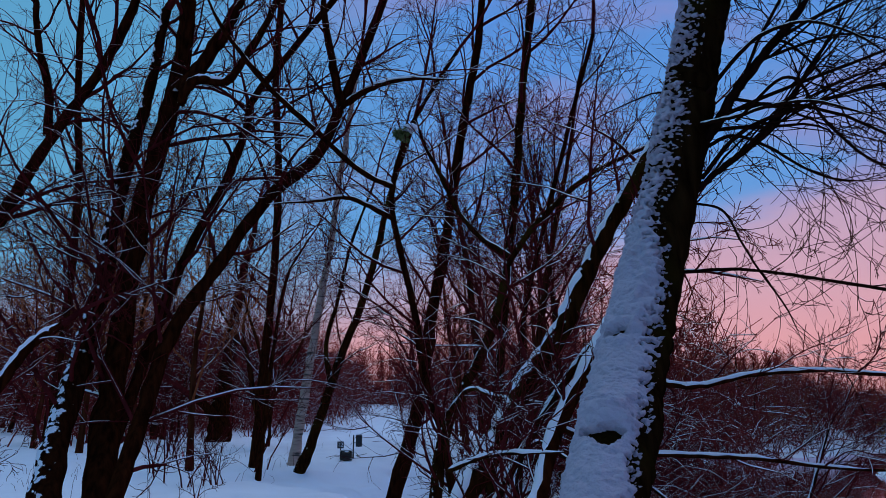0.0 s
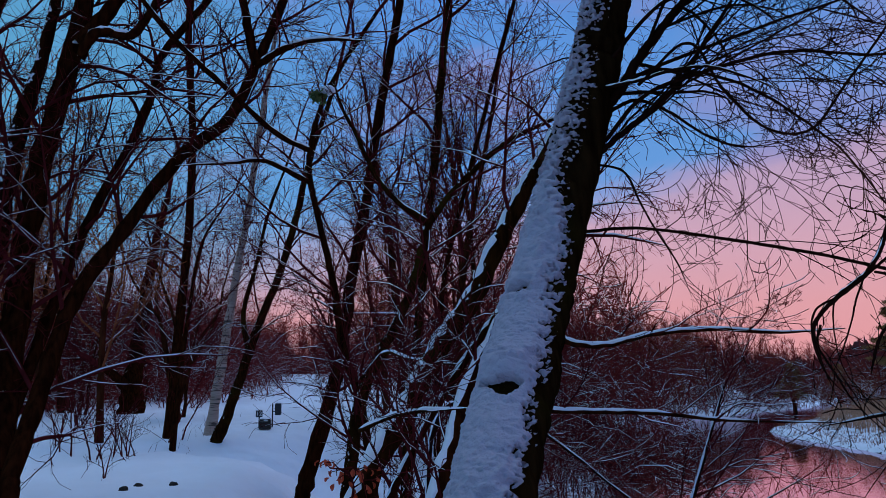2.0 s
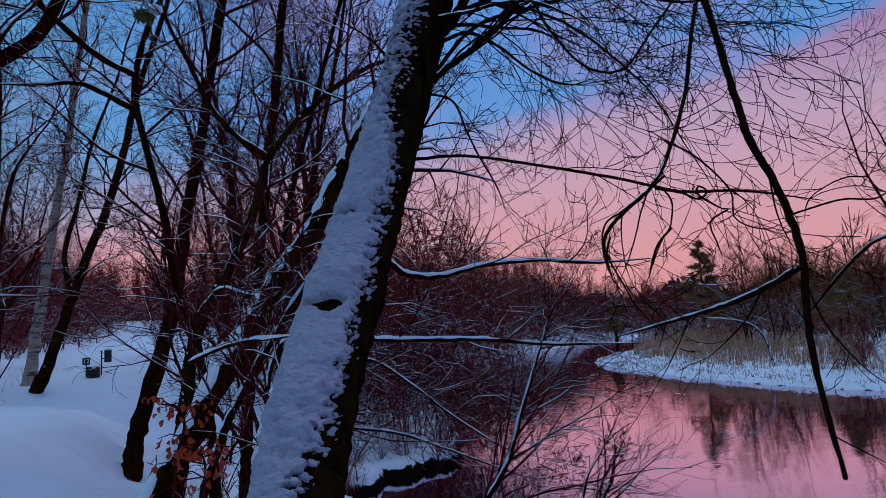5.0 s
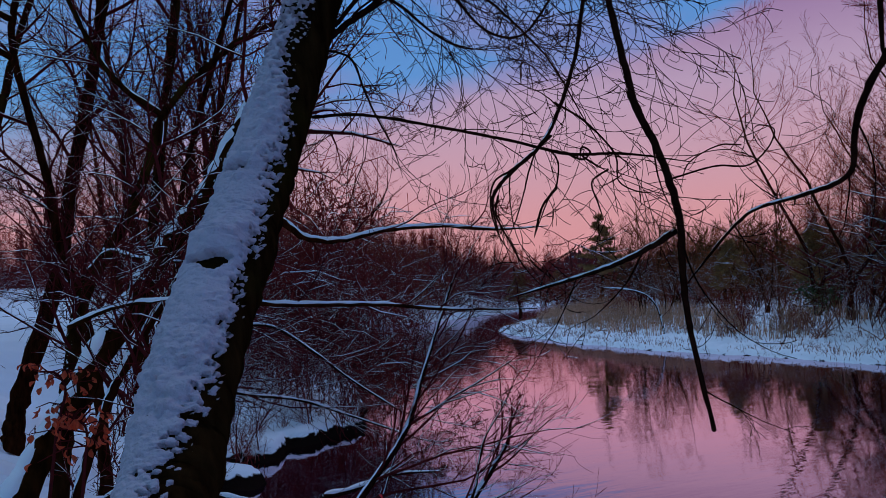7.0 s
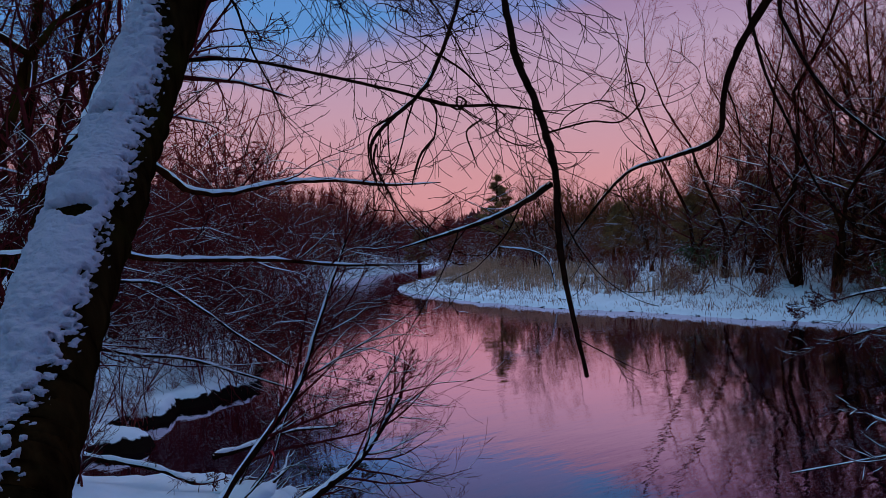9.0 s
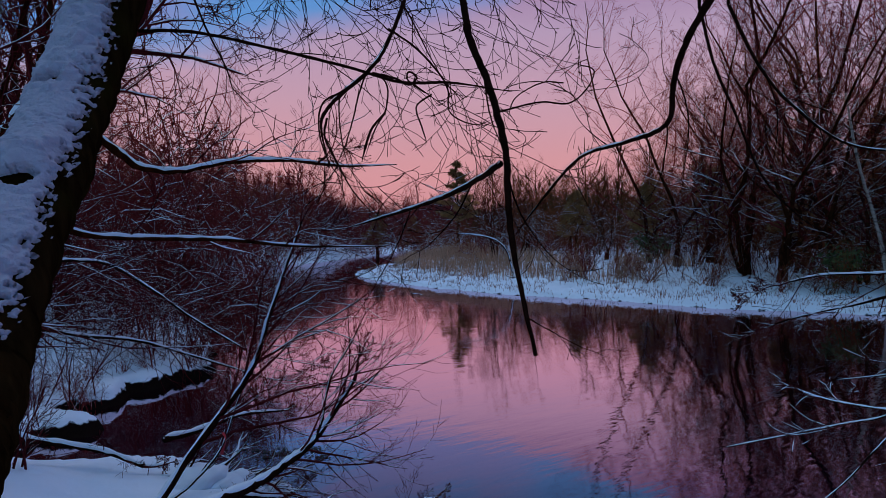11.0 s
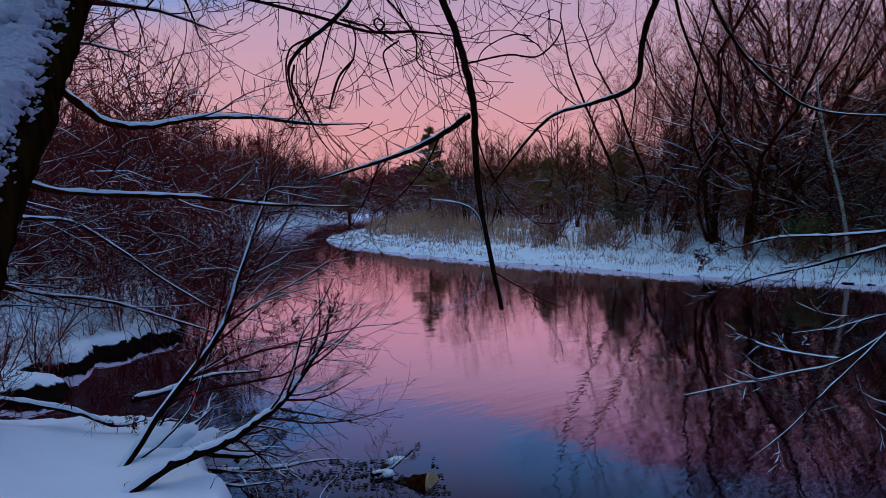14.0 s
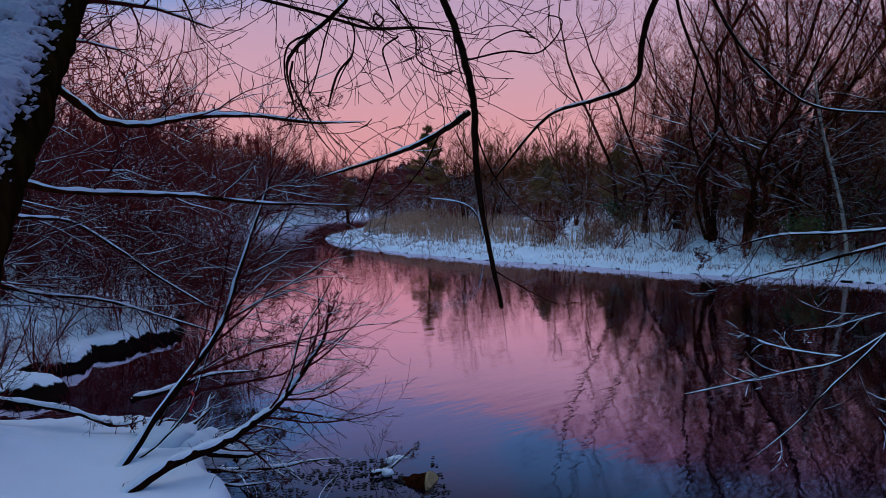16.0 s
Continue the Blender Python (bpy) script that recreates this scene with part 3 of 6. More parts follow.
# ways of trunks and limbs: a few points from the root outwards, thickness at both ends
WAYS = dict(
    l_main=([(-2.96, 6.3, 0.82), (-3.11, 6.73, 1.77), (-3.2, 7.06, 3.08), (-3.15, 7.17, 3.97), (-3.02, 7.21, 4.83), (-2.91, 7.17, 5.56), (-2.83, 6.99, 6.51)], 0.135, 0.085),
    l_main_a=([(-2.71, 6.6, 4.75), (-2.55, 6.71, 5.08), (-2.36, 6.79, 5.54), (-2.2, 6.83, 5.98), (-2.08, 6.83, 6.4)], 0.085, 0.05),
    l_main_b=([(-2.65, 6.56, 4.63), (-2.5, 6.52, 4.87), (-2.22, 6.62, 4.91), (-2.04, 6.58, 5.14), (-1.82, 6.49, 5.47), (-1.57, 6.31, 5.91)], 0.05, 0.03),
    l_bow=([(-2.65, 6.01, 0.95), (-2.64, 6.34, 1.57), (-2.57, 6.62, 2.29), (-2.2, 6.96, 3.18), (-1.82, 7.13, 3.86), (-1.39, 7.27, 4.33), (-1.14, 7.26, 4.92), (-0.88, 7.19, 5.58), (-0.6, 7.04, 6.33)], 0.085, 0.045),
    l_bow_a=([(-1.12, 7.2, 4.9), (-1.21, 7.11, 5.33), (-1.3, 6.99, 5.81), (-1.33, 6.85, 6.28)], 0.05, 0.03),
    l_bow_b=([(-1.08, 7.19, 4.93), (-0.74, 6.89, 4.98), (-0.37, 6.6, 4.93), (0.09, 6.25, 4.75)], 0.04, 0.012),
    l_third=([(-3.04, 6.74, 1.31), (-2.94, 7.14, 2.34), (-2.75, 7.37, 3.27), (-2.44, 7.52, 4.15), (-2.25, 7.53, 4.8), (-2.2, 7.5, 5.1), (-1.88, 7.52, 5.61), (-1.24, 7.47, 6.47)], 0.07, 0.035),
    l_thin=([(-5.01, 9.22, 1.41), (-5.11, 9.47, 2.58), (-5.16, 9.58, 3.77), (-5.2, 9.53, 5), (-5.26, 9.33, 6.22), (-5.17, 8.99, 7.64)], 0.065, 0.045),
    l_far=([(-4.49, 6.48, 2.96), (-4.35, 6.66, 3.45), (-4.17, 6.79, 4.09), (-3.91, 6.91, 4.76), (-3.69, 6.97, 5.25), (-3.45, 6.96, 5.86), (-3.28, 6.89, 6.37)], 0.085, 0.045),
    l_far_a=([(-4.12, 6.88, 4.43), (-4.15, 6.81, 4.97), (-4.25, 6.71, 5.38), (-4.29, 6.57, 6.01)], 0.05, 0.03),
    l_snowy=([(-3.2, 5.95, 0.87), (-3.34, 6.32, 1.47), (-3.38, 6.68, 2.19), (-3.4, 6.94, 3), (-3.4, 7.12, 4.08), (-3.28, 7.21, 4.97), (-3.14, 7.16, 6.05)], 0.15, 0.05),
    l_arch=([(-3.32, 5, 1.5), (-3.2, 5.17, 1.81), (-3.14, 5.24, 1.98), (-3.07, 5.31, 2.13), (-2.94, 5.42, 2.27)], 0.055, 0.03),
    m_dark=([(-4.13, 16.05, 0.58), (-4.1, 16.32, 2.78), (-3.99, 16.29, 5.02), (-3.93, 15.94, 7.29), (-3.97, 15.36, 9.21), (-3.77, 14.66, 11.01), (-3.54, 14.01, 12.33)], 0.11, 0.065),
    m_slim=([(-3.64, 14.49, 0.26), (-3.63, 14.99, 2.45), (-3.45, 15.17, 4.41), (-3.01, 15.25, 5.38)], 0.05, 0.02),
    birch=([(-3.45, 16.81, 0.41), (-3.35, 17.03, 1.51), (-3.18, 17.2, 3.11), (-3.03, 17.24, 4.36), (-2.81, 17.17, 5.79), (-2.6, 16.92, 7.49), (-2.34, 16.55, 9.02), (-2.04, 16.03, 10.62)], 0.115, 0.045),
    curv=([(-3.09, 15.65, 0.37), (-2.72, 15.63, 1.28), (-2.26, 15.48, 2.72), (-1.78, 15.24, 3.92), (-1.42, 14.89, 5.1), (-1.12, 14.44, 6.24), (-0.58, 13.72, 7.63)], 0.11, 0.045),
    curv_a=([(-2.45, 15.59, 2.3), (-2.56, 15.47, 3.08), (-2.31, 15.31, 4.06), (-2.01, 15.02, 5.26), (-1.53, 14.64, 6.44)], 0.06, 0.025),
    stump=([(-7.82, 25.3, 0.61), (-7.85, 25.38, 1.56), (-7.78, 25.45, 2.44), (-7.63, 25.49, 4.25), (-7.31, 25.37, 6.72), (-6.95, 25.19, 8.39)], 0.38, 0.08),
    stump_a=([(-7.84, 25.21, 1.37), (-8.22, 24.85, 1.89), (-8.57, 24.54, 2.22)], 0.2, 0.12),
    c_main=([(-0.72, 10.09, 0.32), (-0.43, 10.31, 1.39), (-0.29, 10.38, 2.02), (-0.16, 10.39, 3.01), (0.05, 10.28, 4.2), (0.26, 9.96, 5.61), (0.49, 9.54, 6.78), (0.62, 8.98, 7.92)], 0.12, 0.05),
    c_vee=([(-0.07, 6.56, 0.84), (0.01, 6.74, 1.41), (0.25, 6.87, 1.93), (0.49, 6.93, 2.43), (0.61, 6.96, 2.86), (0.69, 6.95, 3.14), (1.02, 6.92, 3.56), (1.48, 6.85, 3.97), (1.88, 6.78, 4.17), (2.33, 6.69, 4.35)], 0.075, 0.016),
    c_vee_a=([(0.68, 6.8, 3.11), (0.37, 6.78, 3.31), (0.13, 6.71, 3.59), (-0.05, 6.59, 3.95), (-0.19, 6.5, 4.19), (-0.27, 6.39, 4.44)], 0.03, 0.012),
    c_fork=([(-0.05, 7.8, 1.53), (-0.2, 7.81, 1.98), (-0.31, 7.78, 2.66), (-0.44, 7.7, 3.22), (-0.55, 7.6, 3.71), (-0.56, 7.5, 4.08), (-0.43, 7.36, 4.56), (-0.2, 7.22, 4.97), (0.16, 7, 5.47)], 0.06, 0.02),
    c_bough=([(-0.53, 7.3, 4), (-0.86, 7.05, 4.09), (-1.26, 6.55, 4.34), (-1.6, 6.05, 4.54), (-1.85, 5.43, 4.76), (-1.92, 5, 4.91)], 0.03, 0.018),
    c_bough_a=([(-0.55, 7.3, 3.65), (-0.97, 7.06, 3.8), (-1.3, 6.92, 3.73), (-1.76, 6.68, 3.62)], 0.03, 0.008),
    c_tall=([(0.61, 8.97, 1.15), (0.73, 9.14, 2.26), (0.87, 9.15, 3.6), (0.97, 9.03, 4.58), (1.07, 8.73, 5.84), (1.2, 8.2, 7.2)], 0.09, 0.05),
    c_slim=([(1.32, 10.77, 3.42), (1.5, 10.59, 4.18), (1.77, 10.22, 5.25), (1.95, 9.88, 6.03), (2.2, 9.31, 7.02)], 0.06, 0.03),
    c_lean=([(0.06, 4.56, 0.97), (0.36, 4.88, 1.46), (0.58, 5.04, 1.81), (0.85, 5.16, 2.18), (1.1, 5.26, 2.66), (1.35, 5.29, 3.12), (1.55, 5.29, 3.44), (1.76, 5.26, 3.81), (2.03, 5.17, 4.36)], 0.088, 0.06),
    c_lean_b=([(0.3, 4.16, 1.13), (0.58, 4.25, 1.58), (0.8, 4.27, 1.89), (0.98, 4.26, 2.09)], 0.03, 0.02),
    c_lean_c=([(0.47, 3.84, 1.13), (0.64, 4.07, 1.52), (0.88, 4.23, 1.9), (1.1, 4.31, 2.26)], 0.06, 0.04),
    c_arm=([(0.03, 3.59, 1.33), (0.17, 3.42, 1.4), (0.29, 3.27, 1.43), (0.49, 2.96, 1.45)], 0.012, 0.009),
    c_arm_b=([(0.03, 6, 1.59), (0.21, 5.7, 1.79), (0.41, 5.45, 1.73), (0.74, 4.94, 1.67)], 0.02, 0.012),
    hero=([(0.26, 1.49, 0.98), (0.3, 1.61, 1.06), (0.37, 1.8, 1.27), (0.49, 2.03, 1.53), (0.56, 2.18, 1.66), (0.73, 2.43, 2.05), (0.9, 2.59, 2.53), (1.02, 2.66, 2.92), (1.12, 2.68, 3.32), (1.26, 2.65, 3.86)], 0.117, 0.1),
    h_limb=([(0.87, 2.58, 2.42), (0.99, 2.57, 2.6), (1.06, 2.57, 2.69), (1.15, 2.57, 2.83), (1.26, 2.57, 2.97), (1.37, 2.56, 3.1), (1.47, 2.55, 3.23), (1.56, 2.54, 3.36)], 0.024, 0.014),
    h_limb_b=([(0.86, 2.53, 2.27), (0.94, 2.53, 2.4), (1.0, 2.53, 2.46), (1.1, 2.51, 2.54), (1.2, 2.47, 2.62), (1.28, 2.44, 2.71), (1.36, 2.42, 2.84), (1.46, 2.39, 2.99), (1.55, 2.36, 3.16)], 0.014, 0.007),
    h_sweep=([(0.97, 2.58, 2.7), (1.08, 2.42, 2.67), (1.16, 2.33, 2.67), (1.25, 2.22, 2.64), (1.32, 2.13, 2.57), (1.4, 2.01, 2.46)], 0.008, 0.003),
    h_sweep_b=([(1.0, 2.6, 2.78), (1.16, 2.46, 2.97), (1.29, 2.42, 3.04), (1.4, 2.36, 3.02), (1.52, 2.29, 2.91), (1.6, 2.24, 2.77)], 0.009, 0.003),
    h_sweep_c=([(0.94, 2.55, 2.55), (1.15, 2.66, 2.69), (1.31, 2.7, 2.67), (1.49, 2.72, 2.57), (1.65, 2.74, 2.53), (1.84, 2.74, 2.55)], 0.009, 0.003),
    h_droop=([(0.9, 2.55, 2.38), (0.99, 2.41, 2.31), (1.0, 2.29, 2.16), (1.0, 2.18, 2.04), (1.01, 2.06, 1.91), (1.0, 1.96, 1.79)], 0.005, 0.002),
    h_across=([(0.87, 2.5, 2.1), (0.99, 2.3, 2.07), (1.12, 2.02, 1.98), (1.22, 1.69, 1.87), (1.25, 1.46, 1.79), (1.24, 1.24, 1.75), (1.19, 0.97, 1.68)], 0.006, 0.003),
    h_low=([(0.95, 4.17, 2.02), (1.13, 4.18, 1.89), (1.28, 4.18, 1.78), (1.49, 4.16, 1.76), (1.77, 4.1, 1.82), (2.12, 4.01, 1.84), (2.46, 3.89, 1.81), (2.76, 3.75, 1.82)], 0.024, 0.009),
    h_bottom=([(0.66, 4.15, 1.53), (0.98, 4.22, 1.4), (1.36, 4.26, 1.37), (1.81, 4.26, 1.35), (2.27, 4.2, 1.3), (2.86, 4.07, 1.28)], 0.02, 0.009),
    h_hang=([(1.7, 1.87, 2.62), (1.65, 1.75, 2.39), (1.59, 1.63, 2.17), (1.52, 1.5, 1.96), (1.51, 1.41, 1.81), (1.49, 1.35, 1.71), (1.53, 1.36, 1.6), (1.64, 1.47, 1.43), (1.79, 1.59, 1.24), (2.02, 1.75, 0.94)], 0.011, 0.009),
    h_hang_a=([(1.5, 1.35, 1.58), (1.51, 1.5, 1.53), (1.5, 1.66, 1.49), (1.46, 1.85, 1.45), (1.4, 2.03, 1.41)], 0.009, 0.004),
    h_twist=([(1.42, 1.53, 2.38), (1.31, 1.44, 2.2), (1.23, 1.38, 2.02), (1.14, 1.34, 1.86), (1.06, 1.3, 1.77), (1.01, 1.33, 1.72), (0.98, 1.36, 1.68), (0.97, 1.37, 1.64), (0.99, 1.37, 1.55)], 0.0055, 0.004),
    h_twist_a=([(0.98, 1.36, 1.66), (0.99, 1.39, 1.62), (1.03, 1.4, 1.56), (1.08, 1.42, 1.5), (1.15, 1.42, 1.43)], 0.0028, 0.0014),
    h_twist_b=([(1.08, 1.27, 1.67), (1.06, 1.29, 1.64), (1.05, 1.3, 1.61), (1.04, 1.31, 1.56)], 0.0028, 0.0028),
    h_bend=([(2.71, 1.42, 2.34), (2.84, 1.66, 2.18), (2.92, 1.78, 2.04), (3.02, 1.89, 1.87), (3, 2.1, 1.81), (2.96, 2.37, 1.75), (2.93, 2.64, 1.52), (2.9, 2.84, 1.31)], 0.016, 0.005),
    h_loop=([(1.07, 2.4, 2.64), (1.24, 2.32, 2.78), (1.39, 2.37, 2.62), (1.56, 2.39, 2.48), (1.7, 2.34, 2.46), (1.8, 2.27, 2.6), (1.93, 2.13, 2.83), (1.97, 2.07, 2.95)], 0.006, 0.004),
    h_top=([(0.97, 2.51, 2.46), (1.11, 2.45, 2.62), (1.31, 2.38, 2.69), (1.6, 2.28, 2.74), (1.9, 2.18, 2.69), (2.16, 2.04, 2.71)], 0.009, 0.004),
    f_bow=([(25.3, 27, -0.61), (25.18, 27.15, 0.07), (24.82, 27.5, 0.63), (24.15, 28.08, 0.93), (23.24, 28.84, 1.05)], 0.06, 0.03),
    f_birch=([(28.3, 10.44, -0.2), (28.23, 10.61, 0.88), (28.14, 10.85, 1.93), (28.05, 11.06, 2.77), (27.94, 11.35, 4.23), (27.83, 11.61, 6.12)], 0.085, 0.04),
    beech_sap=([(-0.06, 4.13, 0.67), (-0.04, 4.16, 0.83), (-0.01, 4.18, 0.98), (-0.05, 4.19, 1.07), (-0.14, 4.19, 1.09)], 0.012, 0.005),
    beech_sap_b=([(0.09, 3.53, 0.72), (0.1, 3.55, 0.82), (0.09, 3.56, 0.89), (0.05, 3.57, 0.92), (0.02, 3.57, 0.94)], 0.009, 0.004),
    h_curl=([(1.06, 1.29, 1.76), (1.08, 1.23, 1.74), (1.09, 1.19, 1.72), (1.09, 1.16, 1.73), (1.07, 1.16, 1.74), (1.06, 1.15, 1.72), (1.07, 1.11, 1.69), (1.07, 1.08, 1.68)], 0.0028, 0.0014),
    h_curl_b=([(1.07, 1.08, 1.68), (1.06, 1.12, 1.66), (1.08, 1.13, 1.62), (1.1, 1.14, 1.59)], 0.0021, 0.0014),
    h_curl_c=([(1.05, 1.31, 1.75), (1.05, 1.34, 1.71), (1.05, 1.36, 1.67), (1.05, 1.4, 1.61), (1.04, 1.43, 1.56)], 0.0021, 0.0014),
    h_curl_d=([(1.08, 1.29, 1.76), (1.1, 1.29, 1.73), (1.1, 1.3, 1.68), (1.09, 1.32, 1.65), (1.08, 1.33, 1.62), (1.07, 1.35, 1.57)], 0.0021, 0.0014),
    h_arc=([(1.19, 1.42, 1.91), (1.27, 1.4, 1.86), (1.34, 1.38, 1.78), (1.36, 1.39, 1.71), (1.42, 1.36, 1.68), (1.47, 1.33, 1.7)], 0.0028, 0.0014),
    h_arc_b=([(1.46, 1.31, 1.71), (1.57, 1.27, 1.74), (1.65, 1.24, 1.74), (1.7, 1.22, 1.78), (1.72, 1.21, 1.83), (1.71, 1.25, 1.85), (1.71, 1.28, 1.83)], 0.0028, 0.0014),
    h_arc_c=([(1.62, 1.23, 1.79), (1.57, 1.26, 1.79), (1.51, 1.3, 1.75), (1.49, 1.31, 1.69)], 0.0021, 0.0014),
    h_arc_d=([(1.05, 1.24, 1.78), (1, 1.3, 1.72), (0.96, 1.34, 1.69), (0.96, 1.36, 1.63), (0.99, 1.37, 1.56), (1.03, 1.36, 1.51)], 0.0028, 0.0014),
    r_a=([(2.77, 1.56, 2.28), (2.92, 1.59, 2.08), (3.06, 1.58, 1.89), (3.23, 1.55, 1.62), (3.37, 1.47, 1.45), (3.48, 1.37, 1.34)], 0.007, 0.003),
    r_b=([(3, 1.57, 2.33), (3.23, 1.56, 2.1), (3.42, 1.5, 1.93), (3.65, 1.36, 1.76), (3.9, 1.14, 1.72), (4.02, 1.01, 1.73)], 0.008, 0.004),
    r_low1=([(2.39, 0.51, 1.04), (2.39, 0.6, 0.97), (2.37, 0.72, 0.87), (2.35, 0.84, 0.82), (2.26, 1.14, 0.7)], 0.006, 0.002),
    r_low2=([(2.37, 0.56, 1.02), (2.32, 0.64, 0.9), (2.27, 0.71, 0.8), (2.21, 0.77, 0.7), (2.14, 0.85, 0.6)], 0.004, 0.002),
    r_low3=([(2.35, 0.7, 0.89), (2.33, 0.79, 0.89), (2.31, 0.89, 0.9), (2.29, 0.99, 0.93)], 0.003, 0.002),
    r_low4=([(2.68, 0.59, 1), (2.73, 0.72, 0.97), (2.78, 0.88, 0.9), (2.81, 1.05, 0.85)], 0.003, 0.002),
    r_snow=([(4.23, 1.05, 1.19), (4.27, 1.24, 1.16), (4.3, 1.49, 1.13), (4.3, 1.77, 1.11), (4.29, 1.96, 1.06)], 0.015, 0.006),
    r_snow2=([(4.23, 1.05, 1.12), (4.28, 1.24, 1.08), (4.34, 1.59, 0.96), (4.35, 1.91, 0.86), (4.32, 2.26, 0.72)], 0.01, 0.004),
    s_stem=([(1.55, 5.45, -0.74), (2.03, 5.61, -0.31), (2.5, 5.7, 0.17), (2.75, 5.78, 0.68), (2.94, 5.82, 1.12), (3.09, 5.82, 1.48)], 0.034, 0.008),
    s_stem_b=([(1.69, 5.53, -0.73), (1.96, 5.57, -0.61), (2.22, 5.63, -0.4), (2.41, 5.74, -0.07), (2.61, 5.83, 0.29)], 0.014, 0.005),
    s_lean=([(1.76, 5, -0.62), (2.28, 5.08, -0.55), (2.58, 5.12, -0.45), (2.83, 5.16, -0.34), (3.08, 5.23, -0.13), (3.3, 5.28, 0.08)], 0.045, 0.018),
    s_lean_a=([(2.77, 5.04, -0.31), (2.87, 5.08, -0.16), (2.99, 5.16, 0.14), (3.19, 5.17, 0.41), (3.37, 5.17, 0.69)], 0.012, 0.004),
    d_one=([(2.11, 5.61, -0.76), (2.42, 5.68, -0.85), (2.74, 5.72, -0.96), (2.97, 5.77, -0.95)], 0.035, 0.014),
    d_two=([(1.99, 5.54, -0.76), (2.28, 5.6, -1.01), (2.6, 5.64, -1.17), (2.88, 5.69, -1.24)], 0.022, 0.008),
    d_three=([(2.41, 5.8, -0.88), (2.73, 5.94, -0.87), (2.95, 6.07, -0.79)], 0.03, 0.012),
    d_four=([(4.44, 6.3, -1.76), (4.63, 6.24, -1.74), (4.85, 6.21, -1.63)], 0.03, 0.012),
    d_five=([(2.24, 7.33, -0.72), (2.61, 7.41, -0.71), (3.14, 7.5, -0.65), (3.62, 7.5, -0.69)], 0.035, 0.012),
    snag=([(0.79, 6.97, -0.29), (1.02, 6.86, -0.37), (1.33, 6.7, -0.45), (1.56, 6.57, -0.52), (1.81, 6.39, -0.65)], 0.045, 0.02),
    b_low=([(0.85, 6.32, 0.73), (1, 6.39, 0.66), (1.38, 6.53, 0.53), (1.85, 6.64, 0.42), (2.41, 6.71, 0.19), (2.96, 6.71, -0.05)], 0.03, 0.008),
    b_mid=([(0.76, 5.86, 1.38), (1.09, 6.02, 1.21), (1.5, 6.15, 1.15), (1.9, 6.26, 0.89), (2.24, 6.32, 0.62), (2.71, 6.33, 0.29)], 0.025, 0.008),
)

